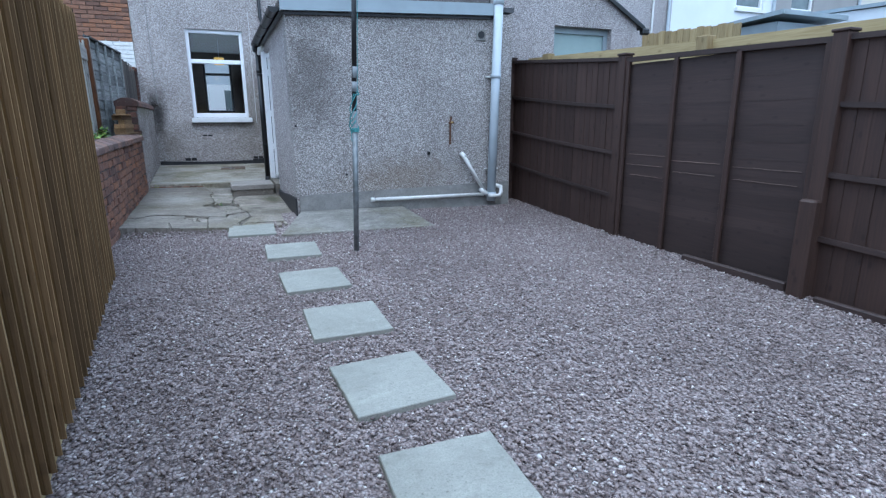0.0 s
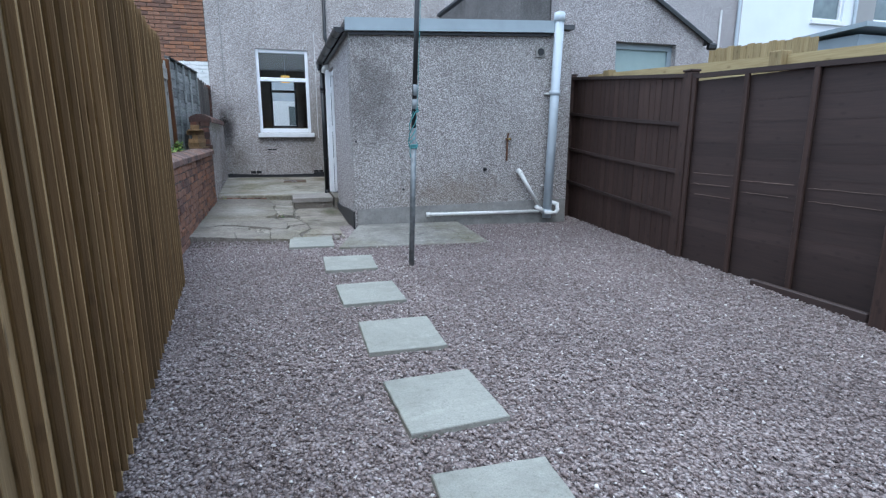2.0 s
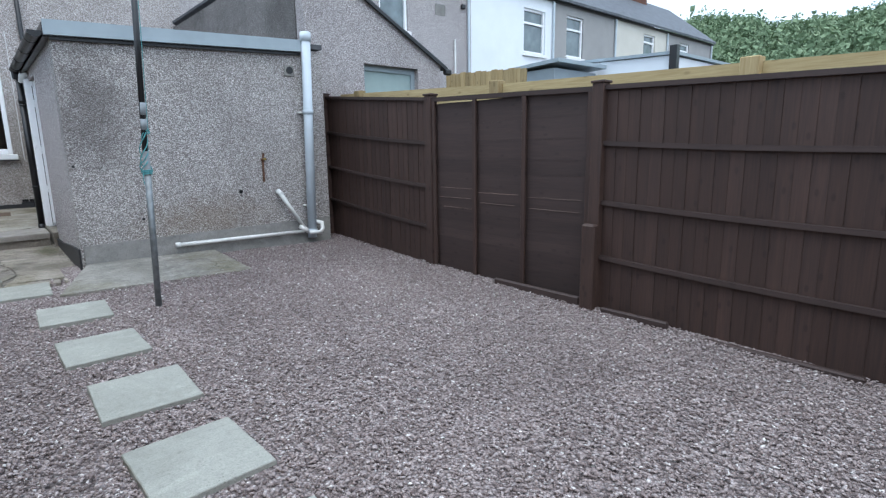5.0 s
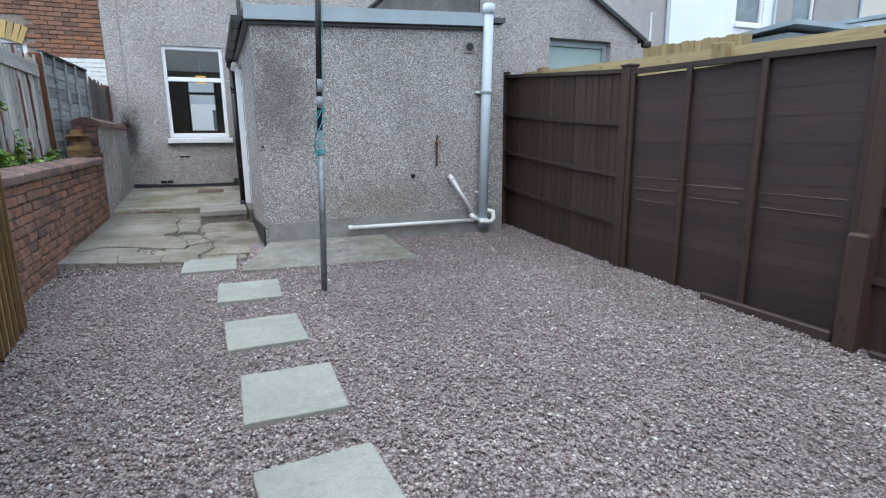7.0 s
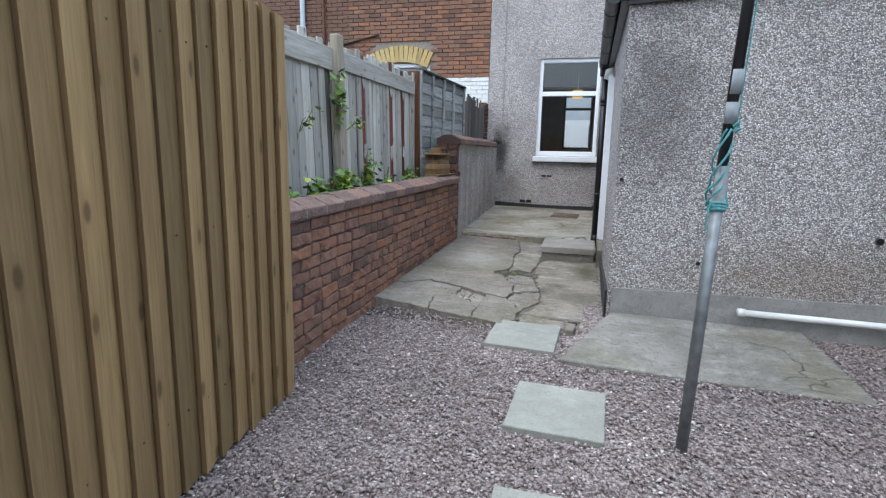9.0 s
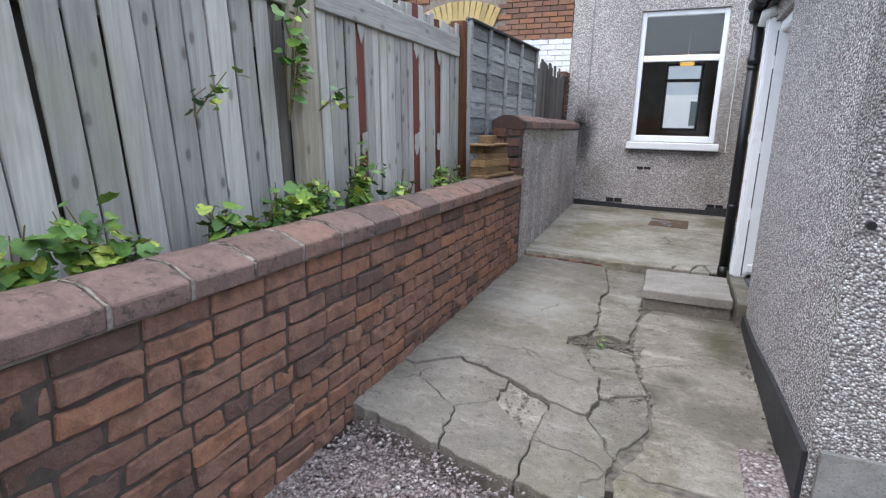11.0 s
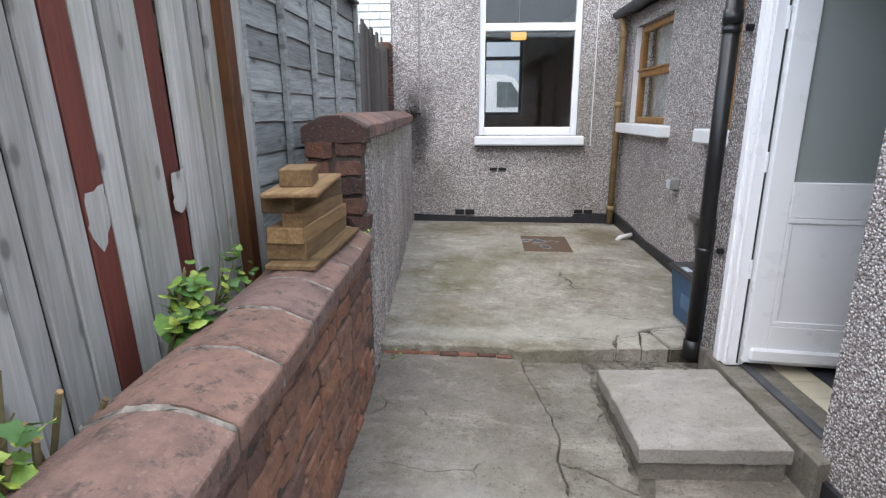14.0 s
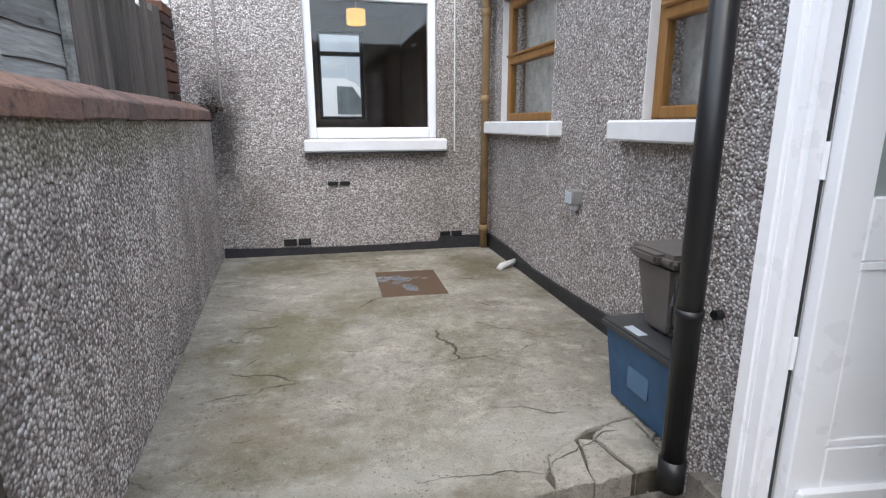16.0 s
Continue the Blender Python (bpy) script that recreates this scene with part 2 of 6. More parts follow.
def concrete(name, light, dark, moss=0.0, relief=0.003, worn=1.0, spots=(), cracks=0.0):
    m = Mat(name, 0.88, 0, 0.3)
    a = m.noise(1.6, 7, 0.68, None, 0.5)
    c = m.mix(m.ramp(a, (0.36, 0.0), (0.62, 1.0)), dark, light)
    scour = m.noise(4.0, 6, 0.72, m.vec(0.8, 1.25, 1), 0.5)
    c = m.mix(m.ramp(scour, (0.52, 0.0), (0.7, 0.5 * worn)), c, tuple(v * 0.55 for v in dark))
    pale = m.noise(6.5, 6, 0.7, m.vec(0.7, 1.3, 1, shift=m.random(3.0)), 0.4)
    c = m.mix(m.ramp(pale, (0.53, 0.0), (0.68, 0.7 * worn)), c, tuple(min(0.8, v * 1.4) for v in light))
    c = m.mix(m.ramp(m.noise(130, 4, 0.75), (0.42, 0.0), (0.75, 0.5)), c, tuple(v * 0.5 for v in dark))
    c = m.mix(m.ramp(m.noise(34, 5, 0.7), (0.56, 0.0), (0.68, 0.65 * worn)), c, tuple(v * 0.4 for v in dark))
    if moss:
        c = m.mix(m.ramp(m.math("ADD", m.noise(1.3, 4, 0.6), m.math("MULTIPLY", m.noise(14, 5, 0.7), 0.35)), (0.66, 0.0), (0.82, moss)), c, (0.125, 0.11, 0.045))
    brushed = m.noise(8.0, 6, 0.8, m.vec(0.75, 1.5, 1), 0.3)
    c = m.mix(m.ramp(brushed, (0.54, 0.0), (0.72, 0.5 * worn)), c, tuple(v * 0.42 for v in dark))
    c = m.mix(m.ramp(m.noise(11, 6, 0.8, None, 0.3), (0.55, 0.0), (0.72, 0.45 * worn)), c, tuple(min(0.8, v * 1.45) for v in light))
    for s in spots:
        c = m.spot(c, *s)
    pits = m.voronoi(48)
    pit = m.math("MULTIPLY", m.ramp(pits, (0.1, 1.0), (0.24, 0.0)), m.ramp(m.noise(5, 3), (0.45, 0.0), (0.6, 1.0)))
    c = m.mix(m.math("MULTIPLY", pit, 0.7 * worn), c, tuple(v * 0.3 for v in dark))
    h = m.math("SUBTRACT", m.math("ADD", m.noise(70, 6, 0.85), m.math("ADD", m.math("MULTIPLY", scour, 2.5), m.math("MULTIPLY", brushed, 1.2))), m.math("MULTIPLY", pit, 0.8))
    if cracks:
        warp = m.t.nodes.new("ShaderNodeVectorMath")
        warp.operation = "MULTIPLY_ADD"
        wob = m.t.nodes.new("ShaderNodeTexNoise")
        wob.inputs["Scale"].default_value, wob.inputs["Detail"].default_value = 5.0, 6.0
        m.t.links.new(m.pos, wob.inputs["Vector"])
        m.t.links.new(wob.outputs["Color"], warp.inputs[0])
        warp.inputs[1].default_value = (0.22, 0.22, 0.0)
        m.t.links.new(m.vec(0.8, 1.5, 0.0), warp.inputs[2])
        edge = m.voronoi(1.5, warp.outputs[0], "DISTANCE_TO_EDGE")
        line = m.math("MULTIPLY", m.ramp(edge, (0.0015, 1.0), (0.007, 0.0)), m.ramp(m.noise(2.6, 3), (0.49, 0.0), (0.58, 1.0)))
        c = m.mix(m.math("MULTIPLY", line, cracks), c, (0.035, 0.03, 0.022))
        h = m.math("SUBTRACT", h, m.math("MULTIPLY", line, 1.5))
    m.colour(c)
    m.bump(h, relief * 1.4, 1.0)
    return m.m


RENDER = pebbledash("pebbledash_grey", (0.65, 0.61, 0.605), (0.27, 0.238, 0.232), 0.25, 110, (0.25, 0.225, 0.22))
RENDER_FRONT = pebbledash("pebbledash_damp", (0.62, 0.59, 0.57), (0.205, 0.178, 0.167), 0.3, 106, (0.19, 0.17, 0.16), spots=(((1.2, 6.28, 1.75), (0.45, 9, 0.75), 0.6, (0.09, 0.08, 0.075)), ((2.2, 6.28, 0.55), (0.9, 9, 0.3), 0.4, (0.2, 0.14, 0.08))))
RENDER_REAR = pebbledash("pebbledash_brown", (0.68, 0.635, 0.615), (0.255, 0.215, 0.2), 0.3, 88, (0.21, 0.18, 0.16), spots=(((-0.85, 12.3, 1.35), (0.22, 9, 0.55), 0.9, (0.035, 0.03, 0.028)), ((-0.7, 12.3, 0.8), (0.35, 9, 0.5), 0.4, (0.12, 0.1, 0.07)), ((0.9, 12.3, 1.3), (0.5, 9, 1.3), 0.35, (0.12, 0.1, 0.06))))
RENDER_LOW = pebbledash("pebbledash_weathered", (0.66, 0.6, 0.57), (0.23, 0.19, 0.175), 0.7, 72, (0.19, 0.165, 0.15), spots=(((-0.85, 10.0, 1.42), (9, 2.5, 0.16), 0.55, (0.12, 0.11, 0.045)),))
RENDER_SIDE = pebbledash("pebbledash_side", (0.67, 0.625, 0.615), (0.235, 0.2, 0.193), 0.25, 108, (0.22, 0.195, 0.188))
RENDER_STAINED = pebbledash("pebbledash_sooty", (0.25, 0.24, 0.235), (0.09, 0.085, 0.08), 0.7, 90)
NEW_WOOD = timber("treated_pine", (0.375, 0.257, 0.12), (0.218, 0.14, 0.062), "z", 0.75, 1.0, 0.4, 0.002, None, 4.4)
# Darker copy of the pine: paints shade onto the board edges
SHADED_EDGE = timber("shaded_sawn_board_edge", (0.205, 0.13, 0.06), (0.12, 0.074, 0.034), "z", 0.85, 0.3, 0.35, 0.003)
PALE_WOOD_Y = timber("pale_pine_sleeper", (0.48, 0.38, 0.2), (0.3, 0.22, 0.1), "y", 0.75, 0.4, 0.2)
PALE_WOOD_Z = timber("pale_pine_board", (0.46, 0.36, 0.19), (0.28, 0.2, 0.09), "z", 0.75, 0.4, 0.3)
DARK_WOOD = timber("dark_brown_stained_board", (0.07, 0.041, 0.032), (0.04, 0.026, 0.022), "z", 0.62, 0.45, 0.18, 0.001)
DARK_WOOD_Y = timber("dark_brown_stained_rail", (0.058, 0.038, 0.033), (0.04, 0.028, 0.025), "y", 0.6, 0.3, 0.2, 0.0012)
BARE_WOOD = timber("scraped_bare_wood", (0.3, 0.22, 0.18), (0.16, 0.11, 0.09), "y", 0.8, 0.1, 0.3)
GREY_WOOD = timber("weathered_grey_board", (0.57, 0.55, 0.51), (0.35, 0.33, 0.3), "z", 0.85, 0.85, 0.34, 0.003, (0.33, 0.32, 0.24))
GREY_WOOD_Y = timber("weathered_grey_rail", (0.55, 0.53, 0.49), (0.28, 0.26, 0.23), "y", 0.85, 0.5, 0.3, 0.002)
RED_WOOD = timber("red_brown_painted_board", (0.2, 0.06, 0.043), (0.12, 0.038, 0.03), "z", 0.6, 0.2, 0.25, 0.001)
POST_WOOD = timber("weathered_brown_post", (0.42, 0.375, 0.3), (0.24, 0.21, 0.165), "z", 0.85, 0.9, 0.2, 0.003, (0.25, 0.235, 0.16))
RUST_WOOD = timber("orange_stained_post", (0.15, 0.06, 0.02), (0.055, 0.024, 0.012), "z", 0.55, 0.3, 0.2)
LAP_WOOD = timber("silver_green_lap_board", (0.42, 0.425, 0.41), (0.17, 0.172, 0.165), "y", 0.85, 0.6, 0.4, 0.004)
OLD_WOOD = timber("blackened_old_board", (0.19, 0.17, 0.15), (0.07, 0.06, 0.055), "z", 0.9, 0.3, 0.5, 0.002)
CUT_WOOD = timber("sawn_offcut", (0.36, 0.235, 0.115), (0.15, 0.085, 0.036), "y", 0.8, 0.6, 0.6, 0.0015, (0.13, 0.08, 0.045))
BRICK = brick_mat("red_brick", (0.325, 0.176, 0.122), (0.215, 0.122, 0.094), 0.52)
# Dull edging brick, its colour also darkened for shadow under the deck lip
SHADED_DULL_BRICK = brick_mat("dull_shaded_edging_brick", (0.24, 0.115, 0.078), (0.14, 0.075, 0.055), 0.6)
COPING = brick_mat("red_coping_brick", (0.25, 0.163, 0.142), (0.19, 0.126, 0.11), 0.45, 0.8)
HOUSE_BRICK = brick_mat("orange_house_brick", (0.29, 0.155, 0.1), (0.2, 0.11, 0.078), 0.35)
YELLOW_BRICK = brick_mat("yellow_arch_brick", (0.55, 0.42, 0.19), (0.45, 0.33, 0.15), 0.15)
WHITE_BRICK = plain("white_painted_brick", (0.72, 0.72, 0.7), 0.7, vary=0.1, scale=12, grain=0.002)
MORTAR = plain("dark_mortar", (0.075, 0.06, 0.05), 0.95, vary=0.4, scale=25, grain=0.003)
JOINT_MORTAR = plain("weathered_joint_mortar", (0.225, 0.198, 0.17), 0.95, vary=0.5, scale=38, grain=0.006)
PALE_MORTAR = plain("lime_mortar", (0.235, 0.2, 0.17), 0.95, vary=0.3, scale=25, grain=0.003)
SLAB = concrete("stepping_stone", (0.35, 0.35, 0.312), (0.27, 0.27, 0.238), 0.0, 0.002, 0.45)
PATH_C = concrete("cracked_concrete", (0.305, 0.276, 0.238), (0.195, 0.172, 0.146), 0.35, 0.006, 0.85, (((-0.35, 7.9, 0.1), (0.4, 0.5, 9), 0.4, (0.47, 0.45, 0.41), 1.8), ((0.15, 7.4, 0.1), (0.2, 0.25, 9), 0.6, (0.09, 0.082, 0.07), 2.2), ((-0.2, 6.5, 0.1), (0.35, 0.2, 9), 0.35, (0.15, 0.135, 0.1), 2.2)), cracks=0.3)
PATH_DARK = concrete("dark_mossy_concrete", (0.385, 0.345, 0.295), (0.2, 0.176, 0.143), 0.5, 0.006, 1.0, (((0.8, 7.8, 0.1), (0.16, 0.4, 9), 0.8, (0.085, 0.08, 0.04), 1.6), ((0.55, 7.15, 0.1), (0.14, 0.12, 9), 0.7, (0.07, 0.064, 0.05), 1.6), ((0.4, 6.95, 0.1), (0.16, 0.14, 9), 0.7, (0.07, 0.062, 0.048), 1.4), ((0.7, 6.8, 0.1), (0.3, 0.3, 9), 0.5, (0.09, 0.083, 0.06), 2.4)), cracks=0.6)
STRIP_C = concrete("pale_crumbling_concrete", (0.43, 0.395, 0.345), (0.24, 0.212, 0.178), 0.35, 0.012, 1.0, cracks=0.5)
STEP_C = concrete("step_concrete", (0.385, 0.355, 0.325), (0.265, 0.243, 0.218), 0.2, 0.003, 0.6)
APRON = concrete("stained_apron_concrete", (0.31, 0.295, 0.265), (0.2, 0.188, 0.162), 0.4, 0.003, cracks=0.6)
TERRACE_C = concrete("worn_terrace_concrete", (0.5, 0.462, 0.395), (0.335, 0.303, 0.248), 0.5, 0.008, 1.0, (((-0.4, 10.5, 0.3), (0.45, 0.6, 9), 0.55, (0.16, 0.145, 0.06), 3.0), ((0.1, 11.0, 0.3), (0.5, 0.4, 9), 0.45, (0.17, 0.155, 0.08), 3.0), ((-0.55, 9.75, 0.3), (0.35, 0.28, 9), 0.45, (0.2, 0.155, 0.09), 1.2), ((-0.5, 11.9, 0.3), (0.6, 0.3, 9), 0.7, (0.12, 0.105, 0.05), 2.0), ((1.0, 11.7, 0.3), (0.4, 0.55, 9), 0.7, (0.13, 0.11, 0.05), 2.0), ((0.1, 12.2, 0.3), (1.4, 0.12, 9), 0.5, (0.1, 0.09, 0.05), 1.0), ((0.5, 9.5, 0.3), (0.8, 0.3, 9), 0.45, (0.55, 0.53, 0.47), 2.0), ((-0.2, 9.35, 0.3), (0.7, 0.12, 9), 0.4, (0.55, 0.53, 0.48), 1.5)), cracks=0.8)
PLINTH_C = concrete("cement_plinth", (0.31, 0.3, 0.285), (0.21, 0.205, 0.195), 0.1, 0.0015, 0.5)
EARTH = plain("dark_earth", (0.06, 0.052, 0.04), 0.95, vary=0.5, scale=14, grain=0.006)
WHITE = plain("white_plastic", (0.84, 0.845, 0.86), 0.3, vary=0.02, scale=3)
WHITE_PAINT = plain("white_sill_paint", (0.76, 0.76, 0.76), 0.5, vary=0.05, scale=9)
BLACK = plain("black_plastic", (0.012, 0.012, 0.013), 0.35, vary=0.2)
BITUMEN = plain("black_bitumen_paint", (0.022, 0.022, 0.025), 0.55, vary=0.35, scale=14, grain=0.002)
GREY_PIPE = plain("blue_grey_painted_pipe", (0.46, 0.51, 0.55), 0.45, vary=0.06)
FASCIA = plain("blue_grey_fascia", (0.29, 0.34, 0.37), 0.45, vary=0.08, scale=4)
WASTE = plain("white_waste_pipe", (0.68, 0.68, 0.66), 0.4, vary=0.1, scale=10)
BROWN_PIPE = plain("tan_painted_pipe", (0.26, 0.17, 0.08), 0.55, vary=0.25, scale=9)
OAK = timber("golden_oak_frame", (0.33, 0.17, 0.05), (0.2, 0.095, 0.026), "z", 0.4, 0.1, 0.05, 0.0004)
WORN_GREY = plain("worn_grey_paint", (0.22, 0.24, 0.25), 0.7, vary=0.2, scale=30)
STEEL = plain("galvanised_pole", (0.2, 0.215, 0.22), 0.5, 0.6, vary=0.25, scale=20)
RUST = plain("rusty_metal", (0.12, 0.06, 0.035), 0.8, 0.3, vary=0.5, scale=18, grain=0.001)
ROPE = plain("turquoise_rope", (0.09, 0.27, 0.28), 0.8, vary=0.3, scale=60)
SLATE = plain("roof_slate", (0.075, 0.08, 0.09), 0.6, vary=0.3, scale=5, grain=0.002)
LEAD = plain("roof_felt", (0.07, 0.072, 0.078), 0.8, vary=0.3, scale=6)

# ---- ground ----
def ground_z(y, x=0.0):
    y = min(max(y, -3.5), 6.7)
    return 0.015 + 0.026 * (y - 2) + 0.03 * max(0.0, y - 4.9) * min(1.0, max(0.0, (x - 0.5) / 0.7)) - 0.013 * max(0.0, x - 0.8)


solid("ground", one(-400, 500, -400, 400, -0.6, -0.4), EARTH, "dark bare earth under the yards", "ground")
solid("street", one(-60, 60, 17.4, 40, -0.4, 0.1), plain("street_asphalt", (0.05, 0.05, 0.052), 0.9, grain=0.003), "grey asphalt street in front of the house", "road")


def gravel_look(name, per_stone):
    m = Mat(name, 0.9, 0, 0.3)
    if per_stone:
        pick = m.island()
    else:
        s = m.t.nodes.new("ShaderNodeSeparateColor")
        m.t.links.new(m.voronoi(70, out="Color"), s.inputs[0])
        pick = s.outputs[0]
    c = m.ramp(pick, (0.0, (0.15, 0.117, 0.112)), (0.4, (0.275, 0.224, 0.213)), (0.8, (0.375, 0.32, 0.308)), (0.97, (0.45, 0.4, 0.387)), (1.0, (0.72, 0.69, 0.66)))
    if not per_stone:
        # flat bed only: shade in the crevices between stones painted dark
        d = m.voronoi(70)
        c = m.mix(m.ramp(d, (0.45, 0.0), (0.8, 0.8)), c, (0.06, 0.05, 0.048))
        m.bump(m.math("SUBTRACT", 1.0, d), 0.012, 1.0)
    patch = m.noise(0.8, 4, 0.6)
    c = m.mix(m.ramp(patch, (0.42, 0.0), (0.7, 0.3)), c, (0.12, 0.095, 0.09))
    m.colour(c)
    return m.m


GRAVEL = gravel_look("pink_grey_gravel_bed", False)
GRAVEL_STONE = gravel_look("pink_grey_gravel_stone", True)
bm = bmesh.new()
NX, NY = 60, 120
grid = [[bm.verts.new((-1.05 + 5.05 * i / NX, -4 + 10.6 * j / NY, ground_z(-4 + 10.6 * j / NY, -1.05 + 5.05 * i / NX) + 0.012 * noise.noise((i * 0.21, j * 0.21, 0)) - 0.004 - (0.07 if j > 112 and i < 22 else 0))) for i in range(NX + 1)] for j in range(NY + 1)]
for j in range(NY):
    for i in range(NX):
        bm.faces.new((grid[j][i], grid[j][i + 1], grid[j + 1][i + 1], grid[j + 1][i]))
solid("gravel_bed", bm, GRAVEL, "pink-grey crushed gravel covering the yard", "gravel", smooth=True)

STONES = [(0.81, 1.5, -2), (0.795, 2.26, 3), (0.775, 3.07, -1), (0.725, 3.91, 1), (0.69, 4.815, -2), (0.41, 5.77, -2)]


def loose_gravel():
    rng = np.random.default_rng(5)
    n = 125000
    y = -0.6 + 7.1 * rng.random(n) ** 1.15
    x = -0.8 + 4.75 * rng.random(n)
    keep = np.ones(n, bool)
    for sx, sy, _ in STONES:
        keep &= ~((abs(x - sx) < 0.235) & (abs(y - sy) < 0.25))
    keep &= ~((x > 0.68) & (x < 2.28) & (y > 5.38)) & ~((x < 0.66) & (y > 6.02 - 0.2 * x)) & ~((y > 6.2) & (x < 3.75))
    keep &= x > -0.675 + (4.7 - np.minimum(y, 4.7)) * 0.08 - np.where(y > 4.7, 0.12, 0)
    x, y = x[keep], y[keep]
    n = len(x)
    z = 0.015 + 0.026 * (np.clip(y, -3.5, 6.7) - 2) + 0.03 * np.maximum(0, y - 4.9) * np.clip((x - 0.5) / 0.7, 0, 1) - 0.013 * np.maximum(0, x - 0.8)
    r = 0.005 + 0.007 * rng.random(n) ** 1.8
    base = np.array([(1, 0, -0.2), (-0.2, 1, 0), (-1, -0.1, 0.2), (0.1, -1, -0.1), (0.25, 0.1, 0.75), (-0.2, -0.2, -0.7)])
    tris = np.array([(0, 1, 4), (1, 2, 4), (2, 3, 4), (3, 0, 4), (1, 0, 5), (2, 1, 5), (3, 2, 5), (0, 3, 5)])
    v = base[None] * (0.65 + 0.7 * rng.random((n, 6, 1))) * r[:, None, None] * np.array([1.35, 0.9, 0.75])
    a = rng.random(n) * 6.2832
    c, s = np.cos(a)[:, None], np.sin(a)[:, None]
    t = (rng.random(n) - 0.5)[:, None] * 1.4
    vx, vy, vz = v[..., 0] * c - v[..., 1] * s, v[..., 0] * s + v[..., 1] * c, v[..., 2]
    vz, vx = vz * np.cos(t) + vx * np.sin(t), vx * np.cos(t) - vz * np.sin(t)
    co = np.stack([vx + x[:, None], vy + y[:, None], vz + z[:, None] + 0.003 + 0.006 * rng.random(n)[:, None]], -1).reshape(-1, 3)
    f = (tris[None] + 6 * np.arange(n)[:, None, None]).reshape(-1, 3)
    me = bpy.data.meshes.new("gravel")
    me.vertices.add(len(co))
    me.vertices.foreach_set("co", co.ravel())
    me.loops.add(f.size)
    me.loops.foreach_set("vertex_index", f.ravel().astype(np.int32))
    me.polygons.add(len(f))
    me.polygons.foreach_set("loop_start", np.arange(0, f.size, 3, dtype=np.int32))
    me.update(calc_edges=True)
    me.validate()
    me.materials.append(GRAVEL_STONE)
    tagged(new("gravel", me), "loose pink-grey crushed stones over the yard", "gravel", kind="stuff")


loose_gravel()


# ---- concrete ----
def rough_line(pts, step=0.04, amp=0.016, closed=True, seed=0):
    out = []
    n = len(pts)
    for i in range(n if closed else n - 1):
        a, b = Vector(pts[i]), Vector(pts[(i + 1) % n])
        k = max(1, int((b - a).length / step))
        for j in range(k):
            p = a.lerp(b, j / k)
            w = amp if j else amp * 0.4
            out.append((p.x + w * noise.noise((p.x * 19, p.y * 19, seed)), p.y + w * noise.noise((p.x * 19, p.y * 19, seed + 9))))
    if not closed:
        out.append(tuple(pts[-1]))
    return out


def ramp_slab(pts, z_of, depth=0.12, bevel=0.006):
    bm = bmesh.new()
    low = [bm.verts.new((x, y, z_of(x, y) - depth)) for x, y in pts]
    top = [bm.verts.new((x, y, z_of(x, y))) for x, y in pts]
    n = len(pts)
    up = bm.faces.new(top)
    fs = [bm.faces.new(low), up] + [bm.faces.new((low[i], low[(i + 1) % n], top[(i + 1) % n], top[i])) for i in range(n)]
    bmesh.ops.recalc_face_normals(bm, faces=fs)
    if bevel:
        bmesh.ops.bevel(bm, geom=list(up.edges), offset=bevel, segments=1, affect="EDGES", clamp_overlap=True)
    return bm


def path_z(x, y):
    return 0.148 + 0.022 * (y - 6.0) + 0.035 * max(0.0, 0.3 - x)


def terrace_z(x, y):
    return 0.275 + 0.022 * (y - 9.17) + 0.018 * max(0.0, 0.6 - x)


